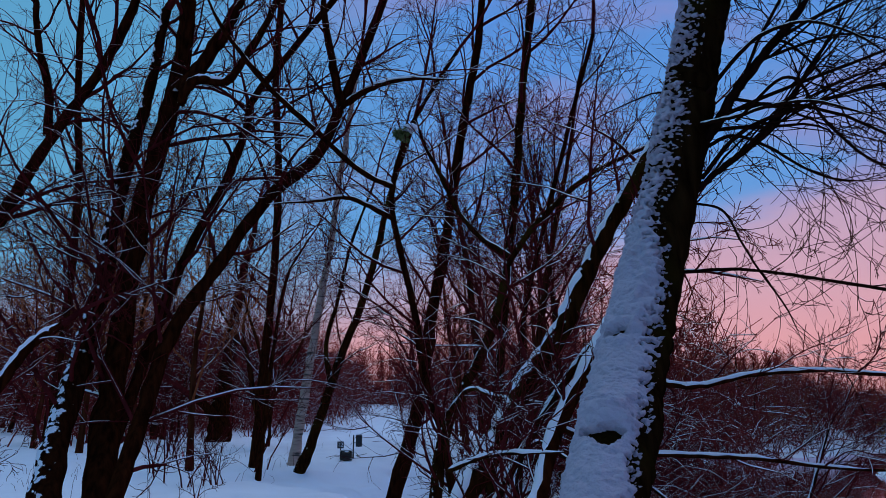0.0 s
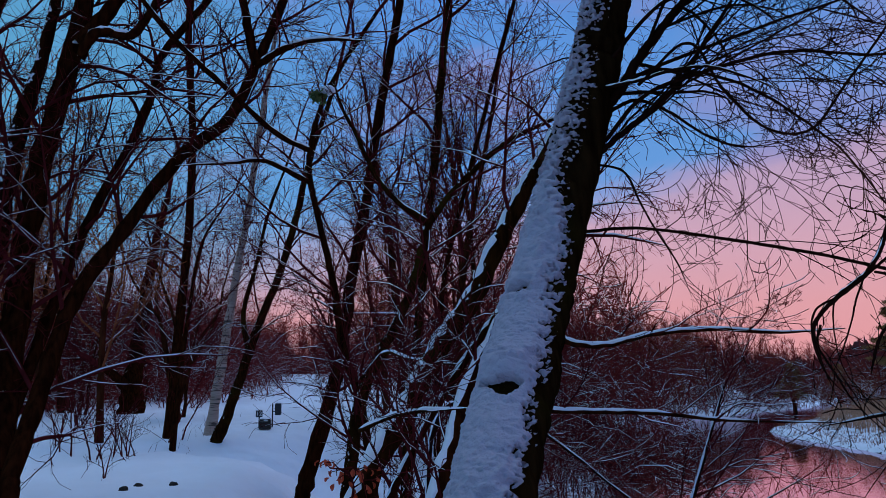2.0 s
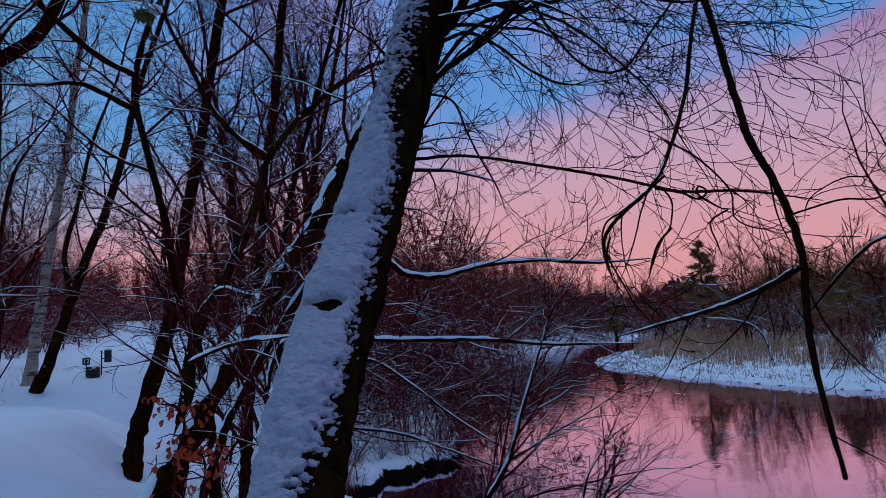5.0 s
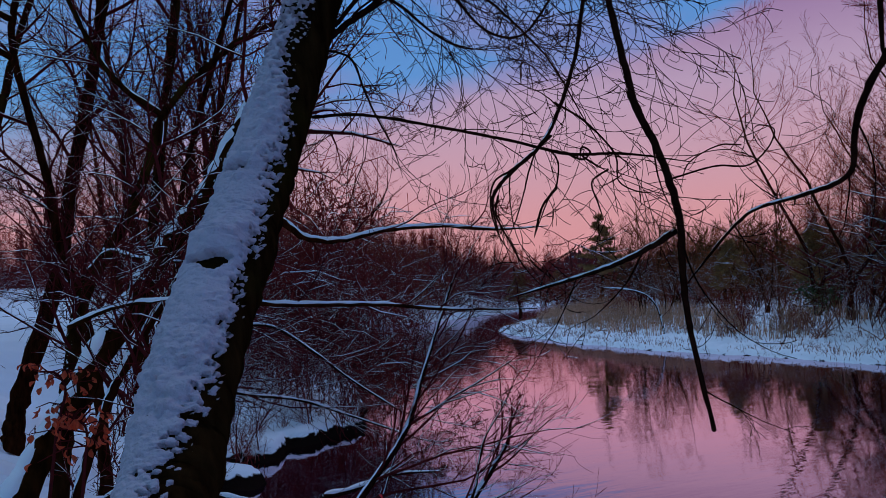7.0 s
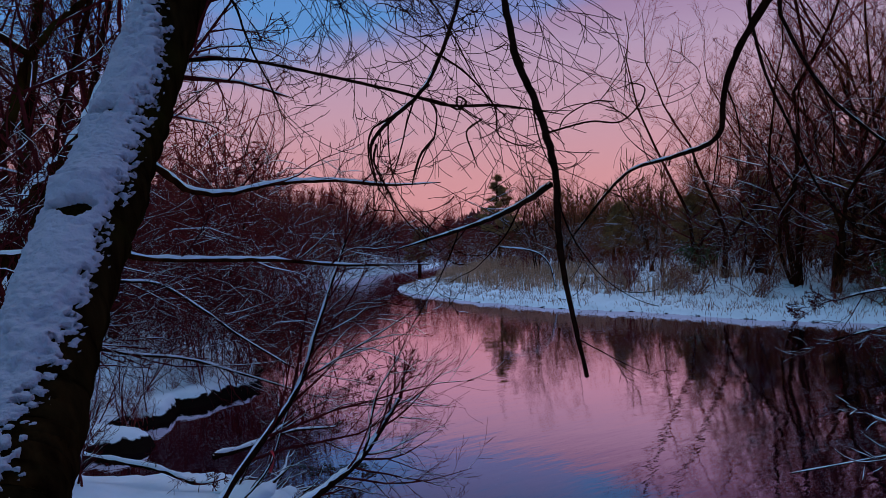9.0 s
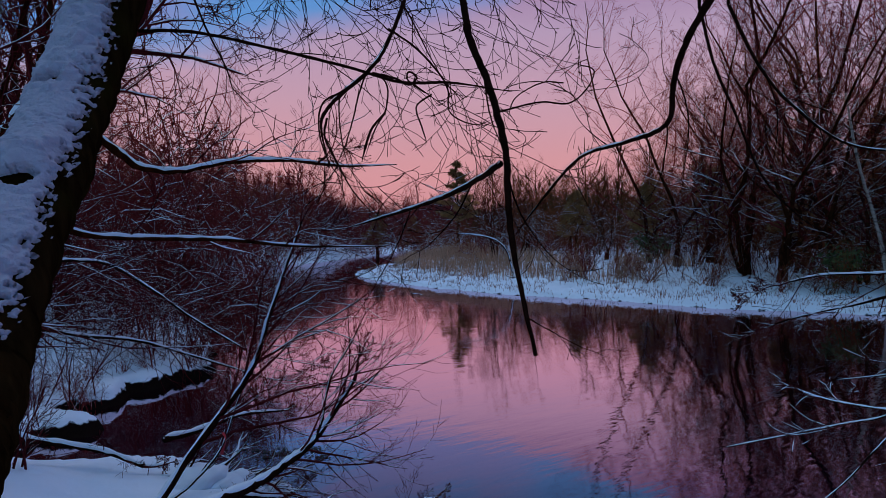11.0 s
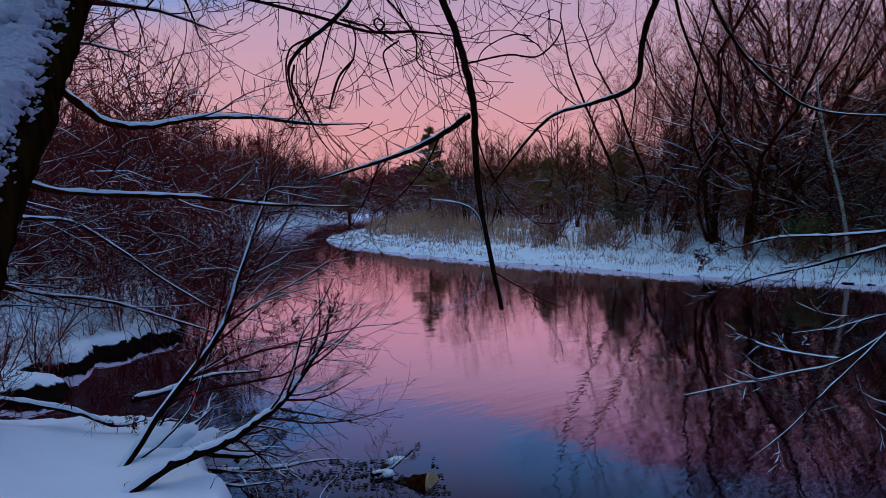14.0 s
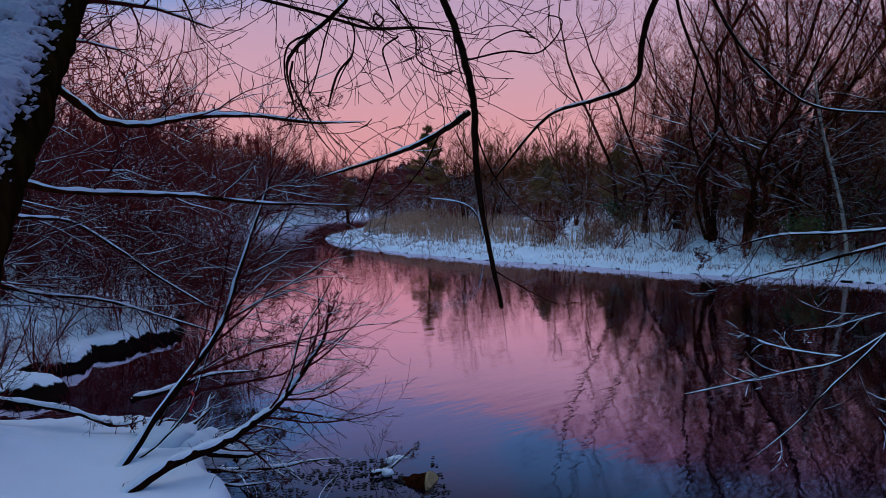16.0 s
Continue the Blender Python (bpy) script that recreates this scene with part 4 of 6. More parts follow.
# ---- the leaning snow-crusted tree by the path ----
def leaning_tree():
    rng = np.random.default_rng(11)
    pts, r0, r1 = WAYS["hero"]
    way = rooted(pts)
    line = spline(way, 14)
    n = len(line)
    rad = np.interp(np.linspace(0, 1, n), [0, 0.12, 0.3, 0.55, 1], [r0 * 0.95, r0 * 0.82, r0 * 0.80, r0 * 0.90, r1])
    base = way[0]
    top = thing("leaning_tree", base, "leaning beech trunk crusted with wind-blown snow beside the path", "tree")
    bark_part = Wood()
    bark_part.tube(line + rng.normal(0, 0.003, line.shape), rad * (1 + 0.02 * rng.normal(0, 1, n)), 28)
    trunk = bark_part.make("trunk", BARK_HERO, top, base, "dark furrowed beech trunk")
    # the crust: a sheet round the trunk, thicker to windward, that dives under the bark where there is none
    fine = spline(way, 84)
    m = len(fine)
    fr = np.interp(np.linspace(0, 1, m), np.linspace(0, 1, n), rad)
    d = np.gradient(fine, axis=0)
    d /= np.linalg.norm(d, axis=1)[:, None]
    a = np.cross(d, [0, 0, 1.0])
    a /= np.linalg.norm(a, axis=1)[:, None]
    b = np.cross(a, d)
    s = 160
    th = np.linspace(0, 2 * math.pi, s, endpoint=False)
    out = np.cos(th)[None, :, None] * a[:, None] + np.sin(th)[None, :, None] * b[:, None]
    wind = np.array(WIND)
    wind /= np.linalg.norm(wind)
    face = out @ wind
    verts, z = [], fine[:, 2]
    fade = np.interp(z, [0.2, 0.95, 1.2, 1.4, 1.75, 2.0, 2.2, 2.45, 2.75, 3.2, 3.6, 5.0], [-0.55, -0.5, -0.08, 0.16, 0.02, -0.20, -0.58, -0.80, -0.72, -0.82, -0.92, -1.0])
    grain = np.array([58.0, 58.0, 150.0])
    for i in range(m):
        for j in range(s):
            p = fine[i] + out[i, j] * fr[i]
            q = Vector(p)
            t = face[i, j] + fade[i] + 0.30 * noise.noise(q * 5.0) + 0.22 * noise.noise(Vector((p[0] * 22, p[1] * 22, p[2] * 48)))
            thick = -0.02
            if t > -0.5:
                far, cells = noise.voronoi(Vector(p * grain))
                # each clump of frozen snow holds or has fallen off by itself near the edge
                luck = noise.cell(cells[0] * 7.3)
                hold = t + (RAG + 0.15 * smooth((z[i] - 2.1) / 0.5)) * (luck - 0.4)
                dome = max(0.0, 1 - (far[0] / 0.75) ** 2)
                deep = min(1.0, max(0.0, t / 0.35))
                lump_mid = noise.noise(Vector((p[0] * 24, p[1] * 24, p[2] * 34)))
                lump_small = noise.noise(Vector((p[0] * 60, p[1] * 60, p[2] * 85)))
                calm = 0.35 + 0.65 * smooth(0.5 + 2.0 * noise.noise(q * 6.0 + Vector((9, 0, 0))))
                if hold > 0:
                    thick = 0.002 + 0.013 * deep + 0.009 * dome * (1 - 0.5 * deep) + calm * (0.017 * lump_mid + 0.007 * lump_small) * (0.3 + 0.7 * deep)
                    if np.dot(out[i, j], [0.25, -1, 0]) > 0:
                        for hz, side, size in KNOTS:
                            du, dv = (face[i, j] - side) / (0.30 * size), (z[i] - hz) / (0.040 * size)
                            thick += 0.034 * size * math.exp(-((dv - 1.1) / 0.9) ** 2 - (du / 1.2) ** 2)
                            if abs(du) < 1 and -0.95 * (1 - du * du) < dv + 0.3 * lump_mid < 0.12:
                                thick = -0.02
            verts.append(p + out[i, j] * thick - base)
    verts = np.array(verts)
    i = (np.arange(m - 1)[:, None] * s + np.arange(s)[None]).ravel()
    j = (np.arange(m - 1)[:, None] * s + (np.arange(s)[None] + 1) % s).ravel()
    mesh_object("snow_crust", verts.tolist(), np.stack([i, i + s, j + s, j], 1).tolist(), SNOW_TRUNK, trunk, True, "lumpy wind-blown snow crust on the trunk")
    white, crown = Wood(), Wood()
    style = how(steps=(10, 7, 5, 4), kids=(5, 4, 3), thin=0.0015, wander=(0.05, 0.07, 0.08, 0.08), rise=(-0.025, -0.02, -0.01, 0), white=-1, curl=0.17, angle=0.75, ratio=0.5)
    hang = how(steps=(14, 8, 5, 4), kids=(3, 2, 1), thin=0.0010, wander=(0.04, 0.06, 0.06, 0.06), rise=(-0.02, 0.0, 0.01, 0), white=-1, curl=0.20, angle=0.7, ratio=0.55)
    for key, shoots, reach in HERO_LIMBS:
        lp, ra, rb = WAYS[key]
        ll = spline(lp, 8)
        lr = np.linspace(ra, rb, len(ll)) * np.interp(np.linspace(0, 1, len(ll)), [0, 0.8, 1], [1, 1, 0.85 if key == "h_hang" else 0.25]) * (1 + 0.05 * rng.normal(0, 1, len(ll)))
        ll = ll + rng.normal(0, 0.10, ll.shape) * lr[:, None]
        w = Wood()
        w.tube(ll, lr, 10)
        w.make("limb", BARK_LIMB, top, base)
        if key in ("h_hang_a", "h_bend", "h_limb_b", "r_b", "h_twist", "h_sweep", "h_sweep_b"):
            white.snow(ll, lr, rng, 0.97, 7, 0.003, 1.15, 0.72)
        dressed(crown, white, ll, lr * 0.8, rng, shoots, reach, style if key in STURDY else hang, 0.2, 1.0, 2, 0.75, (0.40, 0.10, 0.05), 0.0060)
    # the crown, carried on over the water above the view
    up = line[-1]
    for k in range(7):
        w = side_way(np.array([0.35, 0.25, 0.9]), 0.7, rng, k * 0.9) + np.array([0.35, 0.1, 0.25])
        grow(crown, white, up - (line[-1] - line[-12]) * 0.15 * k, w, 2.6 + rng.random(), 0.05, 3, rng, how(kids=(7, 6, 5), rise=(0.02, -0.02, -0.03, -0.02), thin=0.0016, steps=(9, 7, 5, 4), curl=0.1, white=0))
    # bows that carry the hanging limbs
    for key, q in (("h_hang", (1.1, 2.2, 3.9)), ("h_twist", (1.1, 2.1, 3.7)), ("h_bend", (2.0, 2.2, 4.0)), ("r_a", (2.0, 2.3, 3.9)), ("r_b", (2.3, 2.3, 4.1))):
        e = np.array(WAYS[key][0][0])
        ll = spline([line[-3], np.array(q) + np.array([0, 0, 0.4]), e + np.array([-0.06, 0, 0.75]), e + np.array([0, 0, 0.3]), e], 6)
        crown.tube(ll, np.linspace(0.03, WAYS[key][1], len(ll)), 7)
    crown.make("crown", BARK_LIMB, top, base)
    white.make("snow", SNOW_BRANCH, top, base, "thin ridge of snow on the branches")


RAG = 0.30
WIND = (-0.92, -0.42, 0.25)
KNOTS = [(1.48, 0.68, 0.95), (1.785, 0.88, 0.5)]
STURDY = ("h_limb", "h_limb_b", "h_sweep", "h_sweep_b", "h_sweep_c", "h_top", "h_loop")
HERO_LIMBS = [("h_limb", 15, 1.5), ("h_limb_b", 14, 1.3), ("h_sweep", 9, 0.8), ("h_sweep_b", 12, 0.9), ("h_sweep_c", 12, 0.9), ("h_droop", 6, 0.5), ("h_across", 6, 0.5), ("h_hang", 3, 0.5), ("h_hang_a", 4, 0.6),
              ("h_twist", 3, 0.5), ("h_twist_a", 1, 0.3), ("h_twist_b", 0, 0.2), ("h_bend", 6, 0.7), ("r_a", 5, 0.8), ("r_b", 7, 1.0), ("h_loop", 8, 0.9), ("h_top", 14, 1.2),
              ("h_curl", 0, 0.2), ("h_curl_b", 0, 0.2), ("h_curl_c", 1, 0.25), ("h_curl_d", 0, 0.25), ("h_arc", 2, 0.5), ("h_arc_b", 2, 0.5), ("h_arc_c", 1, 0.4), ("h_arc_d", 2, 0.6)]
leaning_tree()

# ---- trees beside the path ----
LEFT = "trees left of the path"
traced_tree("old_tree", "thick dark forked tree with snow in its bark", "l_main", ("l_main_a", "l_main_b"), 21, 16, 2.4, group=LEFT, flare=1.2)
traced_tree("bowed_tree", "dark bowed tree curving over the snowy path", "l_bow", ("l_bow_a", "l_bow_b"), 22, 14, 2.0, group=LEFT, flare=1.2)
traced_tree("dark_tree", "slim dark leaning tree with bare twigs", "l_third", (), 23, 14, 2.0, group=LEFT, flare=1.2)
traced_tree("dark_tree", "tall thin dark tree with bare twigs", "l_thin", (), 24, 14, 2.2, group=LEFT)
traced_tree("dark_tree", "dark leaning tree with spreading bare limbs", "l_far", ("l_far_a",), 25, 12, 2.4, group=LEFT)
traced_tree("old_tree", "dark tree with snow patches low on its bark", "l_snowy", (), 26, 14, 2.0, group=LEFT, mat=BARK_SNOWY)
traced_tree("arched_branch", "snow-covered arched branch among the brush", "l_arch", (), 27, 5, 0.9, leader=0.6, lo=0.3, category="branch", cover=1.0)
traced_tree("dark_tree", "tall straight dark tree by the path", "m_dark", (), 31, 22, 2.4, group=LEFT)
traced_tree("young_tree", "slim young tree by the path", "m_slim", (), 32, 12, 1.3, group=LEFT, leader=2.0)
traced_tree("birch", "pale birch with peeling banded bark", "birch", (), 33, 18, 1.8, group=LEFT, mat=BIRCH, lo=0.45)
traced_tree("forked_tree", "brown tree forked low and leaning over the path", "curv", ("curv_a",), 34, 14, 2.0, group=LEFT, mat=BARK_MOSS)
traced_tree("pollard", "stout broken old pollard with snow on its stubs", "stump", ("stump_a",), 35, 12, 2.4, group=LEFT, flare=1.2)
MID = "trees between path and river"
traced_tree("dark_tree", "dark tree leaning on the river bank", "c_main", (), 41, 20, 2.4, group=MID)
traced_tree("forked_tree", "slender tree with a limb sweeping over the river", "c_vee", ("c_vee_a", "c_arm_b"), 42, 14, 1.5, group=MID, leader=1.2, mat=BARK_MOSS)
CROOKED = traced_tree("crooked_tree", "crooked slim tree with a long snowy bough", "c_fork", ("c_bough", "c_bough_a"), 43, 14, 1.6, group=MID, leader=2.0)
traced_tree("dark_tree", "tall straight tree on the river bank", "c_tall", (), 44, 18, 2.2, group=MID, mat=BARK_MOSS)
traced_tree("young_tree", "slim tree on the river bank", "c_slim", (), 45, 14, 1.8, group=MID)
traced_tree("leaning_snowy_tree", "leaning tree with a stripe of snow along it", "c_lean", ("c_arm",), 46, 8, 1.6, group=MID, cover=1.0, mat=BARK_MOSS, lo=0.45, bend=0.02, flare=1.1)
traced_tree("young_tree", "thin leaning stem with snow along it", "c_lean_b", (), 47, 7, 0.9, group=MID, leader=1.2, cover=1.0)
traced_tree("leaning_snowy_tree", "leaning stem with snow patches beside the beech", "c_lean_c", ("h_low", "h_bottom"), 48, 7, 1.2, group=MID, leader=1.2, cover=1.0)

# ---- shrubs at the near bank ----
BRUSH = how(curl=0.03, angle=0.62, kids=(7, 5, 3), thin=0.0016, puff=0.002, cover=0.6, wander=(0.10, 0.13, 0.14, 0.14))
traced_tree("bank_shrub", "bare shrub leaning over the water's edge", "s_stem", ("s_stem_b",), 51, 26, 1.5, BRUSH, mat=BARK_LIMB, lean=(0.7, 0.1, 0.1), leader=0.8, category="shrub", cover=1.0, flare=1.1, lo=0.2)
traced_tree("fallen_limb", "fallen snow-covered limb at the water's edge", "s_lean", ("s_lean_a",), 52, 14, 1.0, BRUSH, mat=BARK_LIMB, lean=(0.5, 0.1, 0.15), leader=0.4, category="branch", cover=1.0, flare=1.1)
traced_tree("fallen_branch", "snow-covered branch lying on the bank", "snag", (), 53, 5, 0.5, BRUSH, mat=BARK_LIMB, leader=0.3, category="branch", cover=1.0)
traced_tree("bank_branch", "long low bough over the bank with snow", "b_low", (), 54, 14, 1.3, BRUSH, mat=BARK_LIMB, lean=(0.6, 0.2, -0.15), leader=0.8, category="shrub", cover=1.0, bend=0.9)
traced_tree("bank_branch", "drooping bough over the bank with snow", "b_mid", (), 55, 15, 1.4, BRUSH, mat=BARK_LIMB, lean=(0.6, 0.2, -0.15), leader=0.8, category="shrub", cover=1.0, bend=0.9)
traced_tree("river_shrub", "bare shrub with snowy twigs over the river", "r_low1", ("r_low2", "r_low3", "r_low4"), 56, 3, 0.4, BRUSH, mat=BARK_LIMB, leader=0, category="shrub", cover=1.0, flare=1.0, depth=1, limb_shoots=2)
traced_tree("river_shrub", "shrub with snow-laden boughs over the river", "r_snow", ("r_snow2",), 57, 8, 0.7, BRUSH, mat=BARK_LIMB, leader=0.3, category="shrub", cover=1.0, flare=1.0)


# ---- woods ----
def bare_tree(seed, height, r, mat, twig, crown_from=0.3, kids=(18, 8, 6), spread=0.5, white=1, lean=0.05, thin=0.007):
    """A tree of the woods, at the origin."""
    rng = np.random.default_rng(seed)
    trunk, crown, snow = Wood(), Wood(), Wood()
    top = thing("bare_tree", (0, 0, 0), "bare leafless winter tree with snow on its twigs", "tree", "trees of the woods")
    n = 10
    line = [np.array([0, 0, -0.2])]
    d = np.array([rng.normal(0, lean), rng.normal(0, lean), 1.0])
    for _ in range(n):
        d = d + rng.normal(0, 0.07, 3) + np.array([0, 0, 0.06])
        d /= np.linalg.norm(d)
        line.append(line[-1] + d * height / n)
    line = np.array(line)
    rad = r * np.interp(np.linspace(0, 1, n + 1), [0, 0.06, 1], [1.35, 1.0, 0.12])
    trunk.tube(line, rad, 8)
    style = how(steps=(4, 2, 1, 1), kids=kids[1:] + (3,), ratio=0.5, angle=0.7, thin=thin, sides=(4, 3, 3, 3), white=white, cover=0.7, puff=0.010, rise=(0.10, 0.05, 0.02, 0.0), wander=(0.15, 0.2, 0.22, 0.22))
    for k in range(kids[0]):
        t = crown_from + (0.98 - crown_from) * (k + rng.random()) / kids[0]
        i = min(int(t * n), n - 1)
        q = line[i] + (line[i + 1] - line[i]) * (t * n - i)
        w = side_way(np.array([0, 0, 1.0]), 0.9 - 0.35 * t + 0.2 * rng.random(), rng, k * 2.4 + rng.random())
        grow(crown, snow, q, w, height * spread * (1.05 - 0.75 * t) * (0.7 + 0.5 * rng.random()), max(rad[i] * 0.4, 0.012), 2, rng, style)
    trunk.make("trunk", mat, top, (0, 0, 0))
    crown.make("crown", twig, top, (0, 0, 0))
    snow.make("snow", SNOW_BRANCH, top, (0, 0, 0), "snow on the twigs")
    return top


def bank_tree(seed, height, stems, mat, twig, kids=(14, 6, 4)):
    """A slender tree of several crooked stems with a wide fine crown, at the origin."""
    rng = np.random.default_rng(seed)
    top = thing("bare_tree", (0, 0, 0), "slender many-stemmed bare tree with snow on its lower twigs", "tree", "trees of the far bank")
    crown, snow = Wood(), Wood()
    style = how(steps=(5, 3, 2, 1), kids=kids[1:] + (3,), ratio=0.5, angle=0.62, thin=0.0065, sides=(4, 3, 3, 3), white=1, fat=1.2, cover=0.55, puff=0.012, rise=(0.12, 0.08, 0.04, 0.0), wander=(0.15, 0.17, 0.18, 0.2), curl=0.06)
    for k in range(stems):
        a, tall = k * 2 * math.pi / stems + rng.random(), height * rng.uniform(0.75, 1.05)
        d = np.array([math.cos(a) * 0.17, math.sin(a) * 0.17, 1.0])
        line = [np.array([math.cos(a) * 0.12, math.sin(a) * 0.12, -0.25])]
        n = 12
        for _ in range(n):
            d = d + rng.normal(0, 0.17, 3) + np.array([0, 0, 0.06])
            d /= np.linalg.norm(d)
            line.append(line[-1] + d * tall / n)
        line = np.array(line)
        r = tall * rng.uniform(0.0055, 0.0075)
        rad = r * np.interp(np.linspace(0, 1, n + 1), [0, 0.06, 1], [1.3, 1.0, 0.12])
        stem = Wood()
        stem.tube(line, rad, 7)
        stem.make("stem", mat, top, (0, 0, 0))
        snow.snow(line[:6], rad[:6], rng, 0.4, 4, 0.012)
        for c in range(kids[0]):
            t = 0.14 + 0.84 * (c + rng.random()) / kids[0]
            i = min(int(t * n), n - 1)
            q = line[i] + (line[i + 1] - line[i]) * (t * n - i)
            w = side_way(np.array([0, 0, 1.0]), 1.15 - 0.6 * t + 0.2 * rng.random(), rng)
            grow(crown, snow if t < 0.55 else None, q, w, tall * (0.32 - 0.14 * t) * rng.uniform(0.7, 1.3), max(rad[i] * 0.45, 0.012), 2, rng, style)
    crown.make("crown", twig, top, (0, 0, 0))
    snow.make("snow", SNOW_BRANCH, top, (0, 0, 0), "snow on the twigs")
    return top


def bush(seed, height, stems, mat, white=1):
    rng = np.random.default_rng(seed)
    wood, snow = Wood(), Wood()
    top = thing("bush", (0, 0, 0), "bare brush with snow on its twigs", "shrub", "undergrowth")
    style = how(steps=(4, 2, 1, 1), kids=(6, 4, 2), ratio=0.5, angle=0.6, thin=0.005, sides=(4, 3, 3, 3), white=white, cover=0.55, puff=0.008, rise=(0.0, 0.0, 0.0, 0.0), wander=(0.16, 0.18, 0.2, 0.2))
    for k in range(stems):
        a = rng.random() * 2 * math.pi
        w = np.array([math.cos(a) * (0.25 + 0.7 * rng.random()), math.sin(a) * (0.25 + 0.7 * rng.random()), 1.0])
        grow(wood, snow, (rng.normal(0, height * 0.12), rng.normal(0, height * 0.12), -0.1), w, height * (0.6 + 0.6 * rng.random()), 0.012 + 0.006 * height, 2, rng, style)
    tagged(wood.make("stem_clump", mat, top, (0, 0, 0)), kind="stuff")
    snow.make("snow", SNOW_BRANCH, top, (0, 0, 0), "snow on the twigs")
    return top


LIBRARY = [bare_tree(101, 13, 0.17, BARK_WOODS, TWIG), bare_tree(102, 16, 0.20, BARK_WOODS, TWIG, 0.35), bare_tree(103, 11, 0.12, BARK_RED, TWIG_RED, 0.2),
           bare_tree(104, 14, 0.16, BARK_RED, TWIG_RED, 0.25), bare_tree(105, 12, 0.15, BARK_RED, TWIG_BROWN, 0.14, (20, 8, 6)), bare_tree(106, 9, 0.10, BARK_RED, TWIG_BROWN, 0.10, (20, 7, 5))]
TALL = [bare_tree(107, 12, 0.12, BARK_RED, TWIG_BROWN, 0.22, (15, 7, 5), 0.5, 1, 0.05, 0.010), bare_tree(108, 13, 0.13, BARK_WOODS, TWIG, 0.28, (15, 7, 4)), bare_tree(109, 10, 0.10, BARK_RED, TWIG_BROWN, 0.2, (16, 7, 5), 0.5, 1, 0.05, 0.010), bare_tree(110, 11, 0.14, BARK_WOODS, TWIG_RED, 0.25, (15, 6, 4))]
BANK = [bank_tree(131, 14, 3, BARK_WOODS, TWIG), bank_tree(132, 15.5, 2, BARK_WOODS, TWIG_RED), bank_tree(133, 12, 3, BARK_RED, TWIG_BROWN), bank_tree(134, 9.5, 4, BARK_WOODS, TWIG)]
BUSHES = [bush(111, 2.2, 9, TWIG_RED), bush(112, 3.0, 11, TWIG_BROWN), bush(113, 1.5, 8, TWIG_RED)]


def planted(ob, px, py, rng, scale=1.0, sink=0.0):
    k = scale * (0.85 + 0.3 * rng.random())
    m = pose(px, py, floor_at(px, py) - sink, 0, 0, rng.random() * 360) @ Matrix.Diagonal((k, k, k * (0.9 + 0.25 * rng.random()), 1))
    return copy_thing(ob, m)


def strewn(kinds, count, area, seed, scale=1.0, dry=1.2, clear=None, within=900):
    """Plants count things over an area (x from, to, y from, to), clear of the water and the path."""
    rng = np.random.default_rng(seed)
    done = 0
    for _ in range(count * 40):
        if done >= count:
            break
        px, py = rng.uniform(area[0], area[1]), rng.uniform(area[2], area[3])
        if not dry < shore_distance(np.array([px]), np.array([py]))[0] < within or (clear and clear(px, py)):
            continue
        planted(kinds[int(rng.integers(len(kinds)))], px, py, rng, scale)
        done += 1


def on_path(px, py):
    """The snowy path and the field that it opens into."""
    return py < 112 and -0.165 * min(py, 45) - 1.2 - 0.065 * max(0, py - 45) < px < 1.0 - 0.075 * py


def thicket(seed, height, stems, mat, width=0.35, kids=(6, 4, 2), thin=0.010, white=1):
    """A dense tall clump of brush, at the origin."""
    rng = np.random.default_rng(seed)
    wood, snow = Wood(), Wood()
    top = thing("thicket", (0, 0, 0), "dense bare brush with snow on its twigs", "shrub", "thickets")
    style = how(steps=(6, 3, 1, 1), kids=kids, ratio=0.5, angle=0.75, curl=0.10, thin=thin, sides=(4, 3, 3, 3), white=white, fat=1.1, cover=0.65, puff=0.009, rise=(-0.03, -0.05, -0.03, 0.0), wander=(0.15, 0.2, 0.22, 0.22))
    for k in range(stems):
        a = rng.random() * 2 * math.pi
        w = np.array([math.cos(a) * 0.7 * rng.random(), math.sin(a) * 0.7 * rng.random(), 1.0])
        grow(wood, snow, (rng.normal(0, height * width), rng.normal(0, height * width), -0.1), w, height * (0.5 + 0.6 * rng.random()), 0.03, 2, rng, style)
    tagged(wood.make("stem_clump", mat, top, (0, 0, 0)), kind="stuff")
    snow.make("snow", SNOW_BRANCH, top, (0, 0, 0), "snow on the twigs")
    return top


